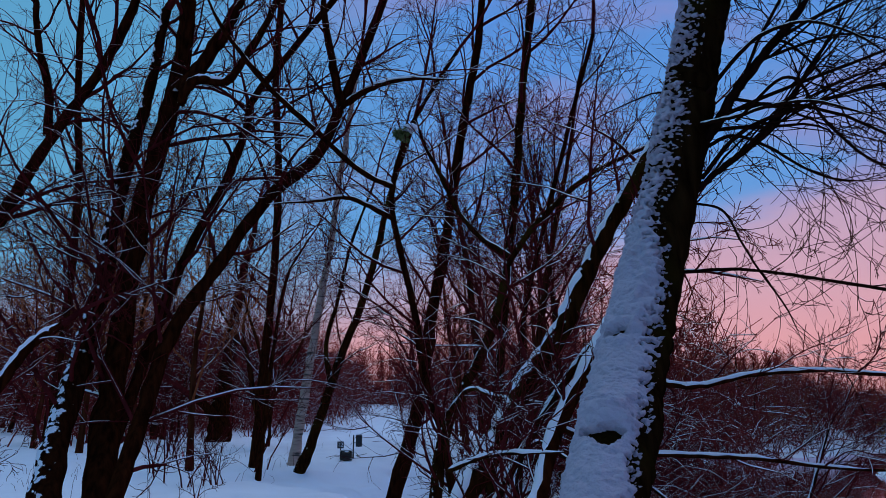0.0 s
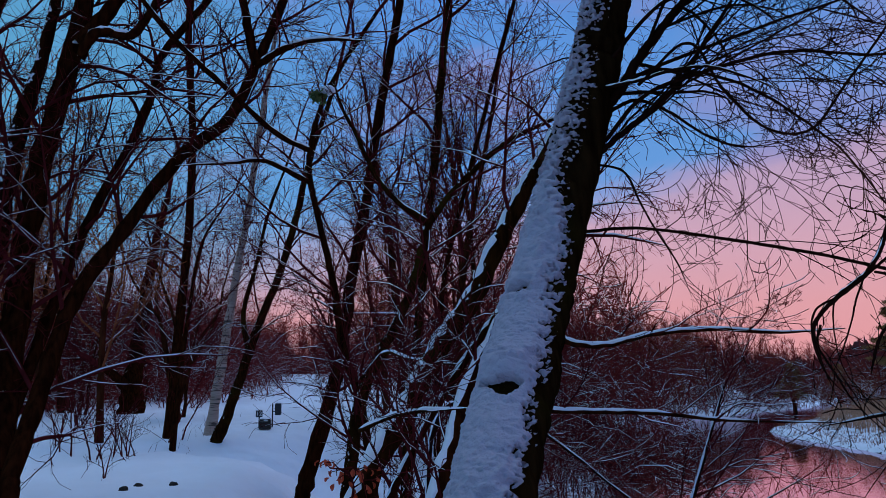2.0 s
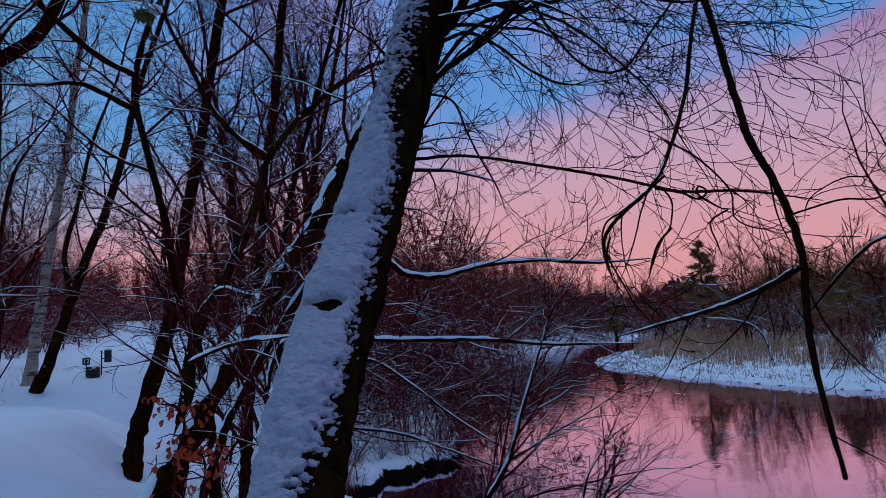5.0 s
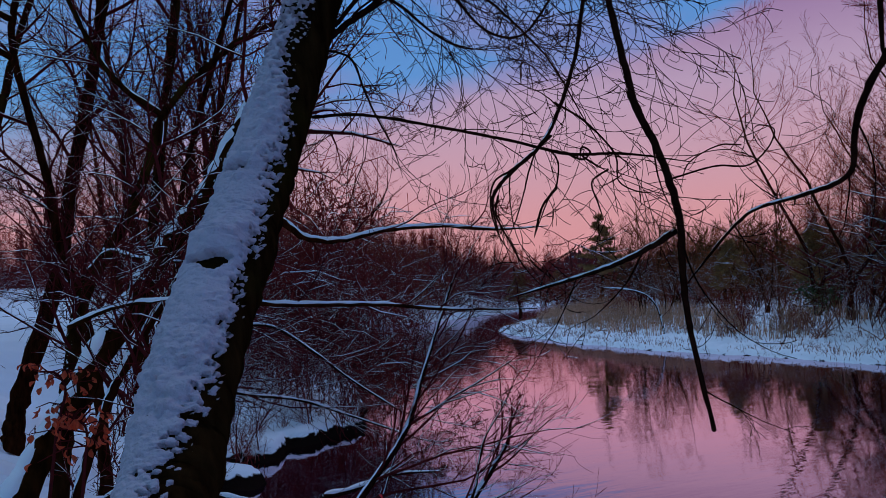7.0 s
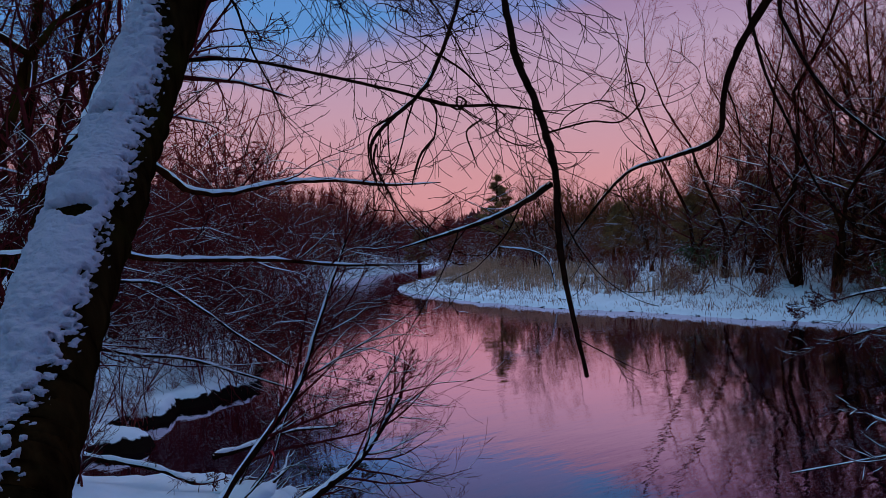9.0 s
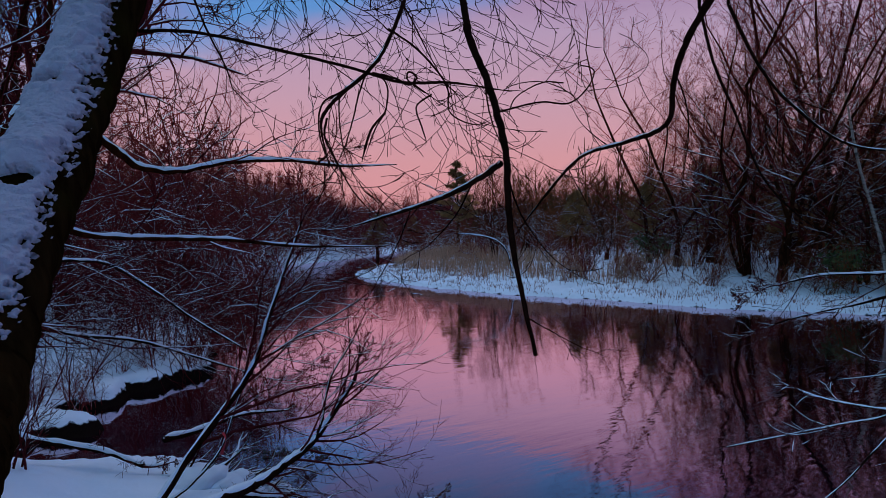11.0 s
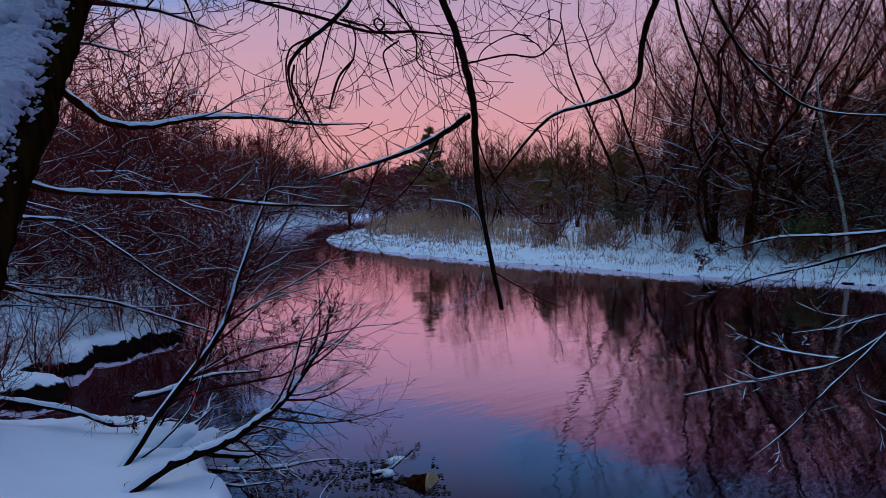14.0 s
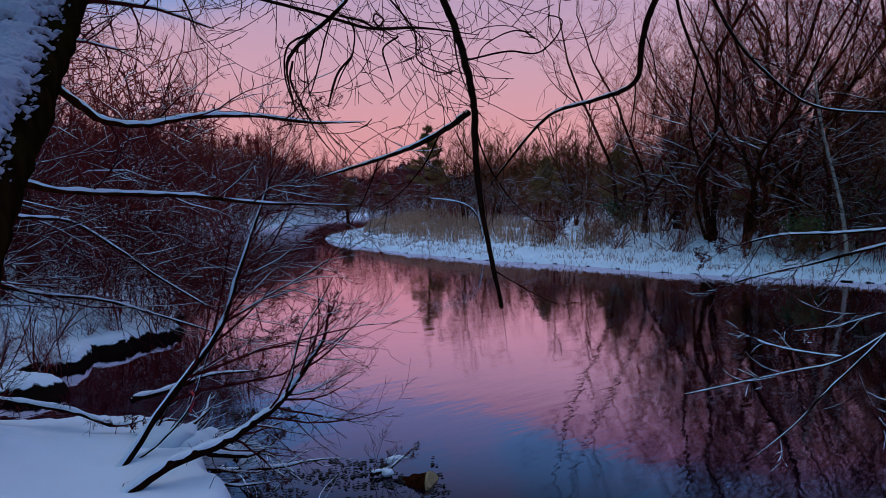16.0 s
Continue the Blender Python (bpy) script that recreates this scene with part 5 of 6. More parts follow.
def far_woods(name, label, count, areas, seed, lo, hi, mat, dry=6.0):
    """Trees too far and too many to count: trunks with sprays of twigs, joined."""
    rng = np.random.default_rng(seed)
    V, F, n = [], [], 0
    tri = np.array([[0, 1, 4], [0, 4, 3], [1, 2, 5], [1, 5, 4], [2, 0, 3], [2, 3, 5]])
    done = 0
    while done < count:
        ar = areas[int(rng.integers(len(areas)))]
        px, py = rng.uniform(ar[0], ar[1]), rng.uniform(ar[2], ar[3])
        if shore_distance(np.array([px]), np.array([py]))[0] < dry or on_path(px, py):
            continue
        done += 1
        h = rng.uniform(lo, hi)
        z = floor_at(px, py) - 0.2
        k = 46
        t = np.concatenate([[0.0], rng.uniform(0.08, 0.95, k)])
        a = rng.uniform(0, 2 * math.pi, k + 1)
        el = rng.uniform(0.2, 1.2, k + 1)
        el[0] = 1.55
        ln = h * np.where(np.arange(k + 1) == 0, 1.0, 0.34 * (1.1 - t) + 0.08) * rng.uniform(0.7, 1.1, k + 1)
        base = np.stack([px + rng.normal(0, 0.02 * h, k + 1), py + rng.normal(0, 0.02 * h, k + 1), z + t * h], 1)
        tip = base + ln[:, None] * np.stack([np.cos(a) * np.cos(el), np.sin(a) * np.cos(el), np.sin(el)], 1)
        r = np.where(np.arange(k + 1) == 0, 0.011 * h, 0.006 * h)
        th = np.array([0, 2.1, 4.2])
        off = np.stack([np.cos(th), np.sin(th), 0.3 * np.sin(th + 1)], 1)
        ring = np.concatenate([base[:, None] + off[None] * r[:, None, None], tip[:, None] + off[None] * (r * 0.3)[:, None, None]], 1)
        V.append(ring.reshape(-1, 3))
        F.append((tri[None] + n + 6 * np.arange(k + 1)[:, None, None]).reshape(-1, 3))
        n += 6 * (k + 1)
    ob = mesh_object(name, np.concatenate(V).tolist(), np.concatenate(F).tolist(), mat, None, False)
    return tagged(ob, label, "trees", kind="stuff")


THICKETS = [thicket(121, 5.0, 16, TWIG_RED), thicket(122, 6.0, 16, TWIG_BROWN), thicket(123, 3.2, 18, TWIG_RED), thicket(124, 6.5, 16, TWIG)]
DENSE = [thicket(125, 7.0, 22, TWIG_RED, 0.30, (8, 5, 2), 0.016, 1), thicket(126, 7.5, 22, TWIG_BROWN, 0.30, (8, 5, 2), 0.015, 1), thicket(127, 5.5, 20, TWIG, 0.32, (8, 5, 2), 0.015, 1)]

# left of the path
strewn(BANK[3:] + TALL[2:3], 8, (-14, -5, 14, 30), 211, 0.8, clear=on_path)
strewn(TALL, 36, (-45, -6, 24, 75), 201, 0.85, clear=on_path)
strewn(DENSE[:1], 28, (-42, -8.5, 32, 66), 203, 0.9, clear=on_path)
strewn(THICKETS[2:3] + BUSHES[:1], 26, (-22, -6.5, 24, 44), 212, 0.8, clear=on_path)
far_woods("far_woods", "maroon leafless woods beyond the snowy field", 760, [(-90, 40, 114, 140), (-80, -20, 60, 115)], 301, 6, 11, TWIG_RED)
strewn(TALL + BANK[3:], 20, (-30, -8, 19, 42), 231, 0.75, clear=on_path)
strewn(DENSE[:1], 26, (-22, -7.5, 34, 60), 227, 0.62, clear=on_path)
strewn(DENSE[:1] + DENSE[2:], 22, (-16, -7, 60, 108), 228, 0.9, clear=on_path)
strewn(DENSE[:1] + DENSE[2:], 18, (-6, 4, 44, 104), 229, 0.75, 1.5, clear=on_path)
# the strip between path and river
strewn(LIBRARY[:4], 7, (0.6, 5, 12, 26), 214, 0.70, 0.6, clear=on_path)
strewn(TALL, 14, (0, 14, 20, 60), 204, 0.7, 0.8, clear=on_path)
strewn(DENSE[2:] + DENSE[:1], 11, (1.5, 14, 16, 54), 205, 0.46, 0.3, clear=on_path)
strewn(DENSE[:2], 20, (12, 42, 52, 78), 206, 0.75, 0.6)
far_woods("far_woods", "maroon leafless woods beyond the river bend", 380, [(0, 90, 72, 125)], 302, 5, 9, TWIG_RED)
strewn(THICKETS[:1] + DENSE[:1], 26, (13, 44, 53, 74), 222, 0.7, 0.4, None, 5.0)
strewn(DENSE[:1] + TALL[3:], 9, (4, 14, 24, 52), 219, 0.8, 0.4, clear=on_path)
for px, py, k in ((9.6, 30, 0.62), (11.2, 35, 0.66), (12.6, 40, 0.72), (15.5, 47, 0.6), (8.2, 26, 0.5)):
    planted(BANK[1], px, py, np.random.default_rng(int(px * 10)), k)
# the far bank
def low_skyline(px, py):
    """Upstream of the tall stand, where only small trees grow."""
    return math.degrees(math.atan2(px, py)) < 51.5


strewn(BANK[:3], 24, (27.5, 37, -10, 22), 220, 0.88, 3.2, low_skyline)
strewn(BANK[:2], 17, (30, 40, -14, 19), 230, 1.3, 4.0, low_skyline)
strewn(BANK, 31, (29, 46, -16, 34), 207, 0.92, 4.5, low_skyline)
strewn(BANK[2:], 12, (28, 48, 26, 44), 225, 0.58, 4.0)
strewn(LIBRARY[4:], 16, (38, 66, -14, 50), 216, 0.8, 4.0, low_skyline)
strewn(DENSE[1:2], 20, (31, 46, -12, 28), 209, 0.55, 5.5)
strewn(THICKETS[3:] + BUSHES[:2], 40, (27, 34, -10, 26), 226, 0.55, 3.4, None, 7.0)
strewn(THICKETS[1:3], 34, (29, 50, 28, 56), 208, 0.62, 5.5)
strewn(DENSE[1:2], 12, (42, 70, 34, 66), 218, 0.8, 5.5)
strewn(THICKETS[2:3] + BUSHES, 50, (24, 40, -12, 24), 213, 0.55, 2.8, None, 5.0)
far_woods("far_woods", "brown leafless woods on the far bank", 520, [(40, 95, -20, 70)], 303, 5, 9.0, TWIG_OLIVE)


def backdrop():
    """The dark line of woods at the edge of sight, all round."""
    rng = np.random.default_rng(310)
    n, radius = 5000, 190.0
    az = np.linspace(0, 2 * math.pi, n)
    tops = 7.0 + 1.3 * np.sin(az * 23 + 2 * np.sin(az * 9)) + 0.7 * np.sin(az * 61) + 0.5 * np.sin(az * 190) + rng.normal(0, 0.35, n) + 1.4 * (rng.random(n) < 0.05)
    tops[-1] = tops[0]
    ring = np.stack([radius * np.sin(az), radius * np.cos(az)], 1)
    low = [(*p, -6.0) for p in ring]
    high = [(*p, h) for p, h in zip(ring * 1.01, tops)]
    faces = [(i, i + 1, n + i + 1, n + i) for i in range(n - 1)]
    ob = mesh_object("backdrop", low + high, faces, FAR_WOOD, None, False)
    tagged(ob, "dark maroon line of distant woods", "backdrop", kind="structure")


backdrop()
# behind the camera
strewn(LIBRARY[:4], 16, (-30, 2, -40, -6), 210, 1.0, 2.0)
strewn(BUSHES[:1] + BUSHES[2:], 12, (1.0, 6.5, 10, 18), 232, 0.36, 0.1, None, 1.1)
strewn(THICKETS[:1] + THICKETS[3:], 8, (2.2, 7, 13.4, 19), 223, 0.36, 0.35, None, 3.0)
# unseen thickets, added to block low sky light from behind the camera
strewn(DENSE, 20, (-30, 3, -36, -9), 221, 1.2, 1.0)
for k, ob in enumerate(LIBRARY + TALL + BANK + BUSHES + THICKETS + DENSE):
    ob.location = (-16 - 3 * k, -30, floor_at(-16 - 3 * k, -30))


def blades(name, label, count, area, seed, lo, hi, mat, near, far, r=0.006, lean=0.25):
    """Reeds, grass and dead stalks over a stretch between two distances from the water."""
    rng = np.random.default_rng(seed)
    px, py = rng.uniform(area[0], area[1], count * 3), rng.uniform(area[2], area[3], count * 3)
    s = shore_distance(px, py)
    keep = (s > near) & (s < far) & (wave(px * 0.6, py * 0.6, 7.0) > -0.35)
    px, py = px[keep][:count], py[keep][:count]
    c = len(px)
    h = rng.uniform(lo, hi, c)
    base = np.stack([px, py, ground_height(px, py) - 0.03], 1)
    bend = rng.normal(0, lean, (c, 2))
    mid = base + np.stack([bend[:, 0] * h * 0.3, bend[:, 1] * h * 0.3, h * 0.6], 1)
    tip = base + np.stack([bend[:, 0] * h, bend[:, 1] * h, h * 0.95], 1)
    th = np.array([0, 2.1, 4.2])
    off = np.stack([np.cos(th), np.sin(th), 0 * th], 1) * r
    ring = np.concatenate([p[:, None] + off[None] * k for p, k in ((base, 1.0), (mid, 0.8), (tip, 0.2))], 1)
    quad = np.array([[i, (i + 1) % 3, (i + 1) % 3 + 3, i + 3] for i in range(3)] + [[i + 3, (i + 1) % 3 + 3, (i + 1) % 3 + 6, i + 6] for i in range(3)])
    F = (quad[None] + 9 * np.arange(c)[:, None, None]).reshape(-1, 4)
    ob = mesh_object(name, ring.reshape(-1, 3).tolist(), F.tolist(), mat, None, True)
    return tagged(ob, label, "grass", kind="stuff")


blades("reed_bed", "dry straw-coloured reeds on the river point", 9000, (23, 44, 20, 52), 401, 0.5, 1.1, REED, 2.6, 9.0, 0.011, 0.2)
blades("bank_grass", "dead stalks poking through the snow on the far bank", 8000, (22, 34, -8, 50), 402, 0.05, 0.28, TWIG_BROWN, 0.05, 4.5, 0.010, 0.6)
blades("bank_grass", "dead stalks poking through the snow on the near bank", 150, (0, 8, 4, 22), 403, 0.08, 0.35, TWIG, 0.0, 1.6, 0.004, 0.6)
blades("path_grass", "thin dead stalks poking through the snow by the path", 170, (-9, -3.3, 10, 22), 404, 0.1, 0.4, TWIG, 3.0, 14.0, 0.004, 0.5)


# ---- the pine on the point ----
def pine(px, py, height, seed=61, label="tall ragged pine with olive needles beyond the reeds"):
    rng = np.random.default_rng(seed)
    z = floor_at(px, py)
    top = thing("pine", (px, py, z), label, "tree")
    trunk, boughs = Wood(), Wood()
    line = spline([(0, 0, -0.2), (0.05, 0, height * 0.4), (-0.05, 0, height * 0.8), (-0.25, 0, height)], 5)
    trunk.tube(line, np.linspace(0.16, 0.02, len(line)), 8)
    trunk.make("trunk", BARK_RED, top, (0, 0, 0))
    V, F, n = [], [], 0
    for k in range(54):
        t = 0.36 + 0.64 * min(1.0, (k // 6 + 0.85 * rng.random()) / 9)
        a = rng.random() * 2 * math.pi
        ln = height * (0.24 * (1.0 - t) / 0.64 + 0.03) * rng.uniform(0.6, 1.15)
        if rng.random() < 0.10:
            continue
        q = np.array([-0.2 * max(0, t - 0.7), 0, t * height])
        w = np.array([math.cos(a), math.sin(a), 0.02 + 0.2 * rng.random()])
        pts = np.array([q + w * ln * u + np.array([0, 0, 0.10 * u * u]) for u in (0, 0.4, 0.75, 1.0)])
        boughs.tube(pts, [0.03, 0.022, 0.015, 0.006], 4)
        for _ in range(int(20 * ln) + 8):
            u = rng.uniform(0.35, 1.05)
            c = q + w * ln * u + rng.normal(0, 0.12, 3) * np.array([1, 1, 0.4])
            for _ in range(9):
                d = rng.normal(0, 1, 3) + np.array([0, 0, 0.5])
                d /= np.linalg.norm(d)
                e = np.cross(d, rng.normal(0, 1, 3))
                e *= 0.03 / np.linalg.norm(e)
                V += [c - e, c + e, c + d * 0.26]
                F.append((n, n + 1, n + 2))
                n += 3
    boughs.make("boughs", BARK_RED, top, (0, 0, 0))
    tagged(mesh_object("needle_clumps", [tuple(v) for v in V], F, NEEDLE, top, False), "olive-brown needle clumps", kind="stuff")
    return top


pine(37.4, 46.6, 7.6)
YOUNG = pine(35.9, 32, 4.4, 64, "young olive-green pine among the bare trees")
for px, py, k, turn in ((37.5, 34, 0.82, 70), (40, 63.5, 1.18, 150), (43, 61, 1.05, 200), (34.5, 17, 1.0, 250), (36.5, 22.4, 1.15, 30), (37, 27, 1.1, 110), (37.5, 10.8, 1.7, 190), (40, 8.0, 1.5, 20)):
    copy_thing(YOUNG, pose(px, py, floor_at(px, py), 0, 0, turn) @ Matrix.Diagonal((k * 1.15, k * 1.15, k, 1)))


def evergreen(px, py, size, seed):
    """A leafy evergreen bush: many small leaves on bare stems."""
    rng = np.random.default_rng(seed)
    top = thing("evergreen_bush", (px, py, floor_at(px, py)), "dark green leafy bush among the bare trees", "shrub", "evergreen bushes")
    wood = Wood()
    V, F, n = [], [], 0
    for k in range(9):
        w = np.array([rng.normal(0, 0.35), rng.normal(0, 0.35), 1.0])
        pts = np.array([w * size * u * rng.uniform(0.9, 1.1) for u in (0, 0.3, 0.6, 0.9)])
        wood.tube(pts, [0.03, 0.02, 0.015, 0.008], 4)
        for _ in range(120):
            c = w * size * rng.uniform(0.25, 1.0) + rng.normal(0, 0.2 * size, 3) * np.array([1, 1, 0.6])
            d, e = rng.normal(0, 0.06, 3), rng.normal(0, 0.06, 3)
            V += [c, c + d, c + d + e, c + e]
            F.append((n, n + 1, n + 2, n + 3))
            n += 4
    wood.make("stem_clump", BARK_DARK, top, (0, 0, 0))
    tagged(mesh_object("foliage", [tuple(v) for v in V], F, EVERGREEN, top, False), kind="stuff")


for k, (px, py, size) in enumerate(((29.3, 12.3, 1.4), (31.8, 10.7, 2.4), (36, 14, 2.2), (33, 24, 1.6))):
    evergreen(px, py, size, 70 + k)

traced_tree("bowed_sapling", "sapling bowed down under a load of snow", "f_bow", (), 62, 4, 0.9, leader=0.8, cover=1.0, flare=1.0, category="tree")
traced_tree("birch", "pale birch with snow along it on the far bank", "f_birch", (), 63, 14, 2.2, mat=BIRCH, leader=2.5, cover=0.3)


# ---- sign, bin and post on the path ----
def box(bm, size, at, turn=0.0, bevel=0.0):
    r = bmesh.ops.create_cube(bm, size=1.0, matrix=pose(*at, 0, 0, turn) @ Matrix.Diagonal((*size, 1)))
    if bevel:
        edges = {e for v in r["verts"] for e in v.link_edges}
        bmesh.ops.bevel(bm, geom=list(edges), offset=bevel, segments=2, affect="EDGES")


def lump(bm, size, at, seed):
    """A rounded, uneven lump."""
    r = bmesh.ops.create_icosphere(bm, subdivisions=3, radius=1.0)
    for v in r["verts"]:
        k = 1 + 0.35 * noise.noise(v.co * 1.6 + Vector((seed, 0, 0))) + 0.1 * noise.noise(v.co * 5 + Vector((0, seed, 0)))
        v.co = Vector((v.co.x * size[0], v.co.y * size[1], v.co.z * size[2])) * k + Vector(at)


def small_thing(*tags):
    e = thing(*tags)
    e.scale = (0.62, 0.62, 0.62)
    return e


def way_sign(px, py):
    top = small_thing("number_sign", (px, py, floor_at(px, py)), "small dark numbered sign on a post in the snow", "sign")
    bm = bmesh.new()
    box(bm, (0.045, 0.045, 0.75), (0, 0, 0.30), 0, 0.006)
    part("post", bm, POST, top)
    bm = bmesh.new()
    box(bm, (0.26, 0.03, 0.27), (0.0, -0.04, 0.56), 0, 0.012)
    plate = part("plate", bm, SIGN_DARK, top)
    cu = bpy.data.curves.new("number", "FONT")
    cu.body, cu.size, cu.extrude, cu.align_x, cu.align_y = "12", 0.23, 0.003, "CENTER", "CENTER"
    ob = new("number", cu)
    me = bpy.data.meshes.new_from_object(ob)
    bpy.data.objects.remove(ob)
    me.materials.append(SIGN_WHITE)
    ob = new("number", me)
    ob.parent = plate
    ob.matrix_basis = pose(0, -0.058, 0.56, 90, 0, 0)
    bm = bmesh.new()
    lump(bm, (0.13, 0.03, 0.03), (0, -0.03, 0.70), 2)
    part("snow_cap", bm, SNOW_BRANCH, plate, "snow on the sign", True)


def litter_bin(px, py):
    top = small_thing("crate", (px, py, floor_at(px, py)), "low dark wooden crate capped with snow", "crate")
    for k in range(4):
        bm = bmesh.new()
        box(bm, (0.42, 0.025, 0.075), (0, -0.17, 0.06 + 0.095 * k), 0, 0.004)
        part("slat", bm, POST, top)
    for sx in (-0.2, 0.2):
        bm = bmesh.new()
        box(bm, (0.03, 0.32, 0.36), (sx, 0, 0.18), 0, 0.004)
        part("side_panel", bm, POST, top)
    bm = bmesh.new()
    box(bm, (0.42, 0.025, 0.36), (0, 0.17, 0.18), 0, 0.004)
    part("back_panel", bm, POST, top)
    bm = bmesh.new()
    lump(bm, (0.22, 0.19, 0.09), (0, 0, 0.36), 5)
    part("snow_cap", bm, SNOW_BRANCH, top, "snow heaped on the crate", True)


def post_box(px, py):
    top = small_thing("post_with_box", (px, py, floor_at(px, py)), "dark post carrying an upright box with snow on top", "post")
    bm = bmesh.new()
    box(bm, (0.05, 0.05, 1.0), (-0.12, 0, 0.42), 0, 0.006)
    part("post", bm, POST, top)
    bm = bmesh.new()
    box(bm, (0.24, 0.18, 0.46), (0.1, 0, 0.70), 0, 0.015)
    case = part("box", bm, SIGN_DARK, top)
    bm = bmesh.new()
    box(bm, (0.24, 0.04, 0.04), (-0.01, 0, 0.62), 0, 0.004)
    part("bracket", bm, POST, top)
    bm = bmesh.new()
    lump(bm, (0.12, 0.09, 0.05), (0.1, 0, 0.94), 8)
    part("snow_cap", bm, SNOW_BRANCH, case, "snow on the box", True)
    for k, (ex, ez) in enumerate(((0.42, 0.20), (0.25, 0.02))):
        w = Wood()
        w.tube([(0.0, 0, 0.12), (ex * 0.5, -0.02, 0.12 + (ez - 0.12) * 0.4), (ex, -0.04, ez)], [0.016, 0.013, 0.01], 6)
        w.make("brace", POST, top, (0, 0, 0))


way_sign(-2.55, 18.2)
litter_bin(-2.36, 17.9)
post_box(-2.17, 18.3)


# ---- small growth and litter beside the path ----
def sapling(px, py, height, seed, stems=1, mat=None):
    rng = np.random.default_rng(seed)
    base = (px, py, floor_at(px, py))
    top = thing("sapling", base, "thin bare sapling standing in the snow", "sapling", "saplings by the path")
    wood, snow = Wood(), Wood()
    for k in range(stems):
        w = np.array([rng.normal(0.12, 0.22), rng.normal(0, 0.2), 1.0])
        grow(wood, snow, (rng.normal(0, 0.05 * stems / 3), rng.normal(0, 0.05), -0.08), w, height * rng.uniform(0.7, 1.1), 0.007 + 0.005 * height, 2, rng,
             how(kids=(6, 4, 2), thin=0.003, ratio=0.4, angle=0.6, wander=(0.08, 0.14, 0.15, 0.15), cover=0.4, puff=0.003))
    tagged(wood.make("stem_clump", mat or TWIG, top, (0, 0, 0)), kind="stuff")
    snow.make("snow", SNOW_BRANCH, top, (0, 0, 0), "snow on the twigs")
    return top


for k, (px, py, h, st) in enumerate(((-5.3, 13.5, 1.6, 1), (-4.9, 13.0, 1.9, 1), (-4.4, 12.6, 1.8, 2), (-4.0, 12.8, 1.1, 9), (-5.9, 14.8, 1.7, 3), (-3.9, 15.2, 2.4, 1), (-3.75, 15.6, 2.2, 1),
                                     (-6.6, 17.5, 1.7, 4), (-7.5, 20, 2.0, 5), (-3.4, 10.2, 0.8, 2), (0.3, 12.5, 1.2, 3), (0.5, 14.5, 1.3, 4), (0.2, 11.2, 0.9, 4), (0.2, 9.2, 1.1, 5),
                                     (-0.2, 8.6, 0.9, 4), (0.5, 7.4, 1.0, 4), (1.0, 9.5, 1.4, 5), (1.2, 11.5, 1.6, 5), (0.9, 6.4, 0.9, 3), (0.6, 17, 1.5, 4), (0.4, 5.6, 0.9, 4))):
    sapling(px, py, h, 500 + k, st)


def dark_stone(px, py, size, seed):
    bm = bmesh.new()
    lump(bm, (size, size * 0.7, size * 0.6), (0, 0, size * 0.2), seed)
    ob = part("stone", bm, EARTH, None, "dark stone half buried in the snow", True)
    ob.location = (px, py, floor_at(px, py))
    tagged(ob, "dark stone half buried in the snow", "stone", "stones by the path")
    return ob


dark_stone(-2.80, 9.1, 0.06, 3)
dark_stone(-2.72, 9.4, 0.05, 5)
dark_stone(-2.35, 9.6, 0.055, 9)


def beech_sapling(key, seed):
    """The last withered leaves on a low beech shoot."""
    rng = np.random.default_rng(seed)
    pts, r0, r1 = WAYS[key]
    way = rooted(pts)
    base = way[0]
    top = thing("beech_sapling", base, "low beech shoot with withered orange leaves", "sapling")
    wood = Wood()
    line = spline(way, 6)
    wood.tube(line, np.linspace(r0, r1, len(line)), 6)
    ends = []
    for k in range(17):
        i = int(len(line) * (0.5 + 0.03 * k)) if k < 16 else len(line) - 1
        q = line[min(i, len(line) - 1)]
        w = np.array([rng.normal(0, 0.5), rng.normal(0, 0.3), rng.normal(0.05, 0.2)])
        e = q + w * 0.22
        wood.tube([q, (q + e) / 2 + np.array([0, 0, 0.02]), e], [0.004, 0.003, 0.002], 4)
        ends += [q + (e - q) * u for u in (0.4, 0.7, 1.0)]
    wood.make("stem_clump", TWIG, top, base)
    for q in ends:
        bm = bmesh.new()
        ln, wd = rng.uniform(0.032, 0.052), rng.uniform(0.010, 0.016)
        rows = [(0, 0.15), (0.25, 0.8), (0.5, 1.0), (0.8, 0.55), (1.0, 0.03)]
        cols = []
        for u, k in rows:
            cols.append([bm.verts.new((sx * wd * k, 0.008 * abs(sx) + 0.01 * math.sin(3 * u), -ln * u)) for sx in (-1, 0, 1)])
        for a, b in zip(cols, cols[1:]):
            for j in (0, 1):
                bm.faces.new((a[j], a[j + 1], b[j + 1], b[j]))
        leaf = part("leaf", bm, LEAF, top)
        at = q + rng.normal(0, 0.025, 3) - np.array(base)
        leaf.matrix_basis = pose(*at, rng.normal(0, 25), rng.normal(0, 25), rng.random() * 360)


beech_sapling("beech_sap", 71)
beech_sapling("beech_sap_b", 72)


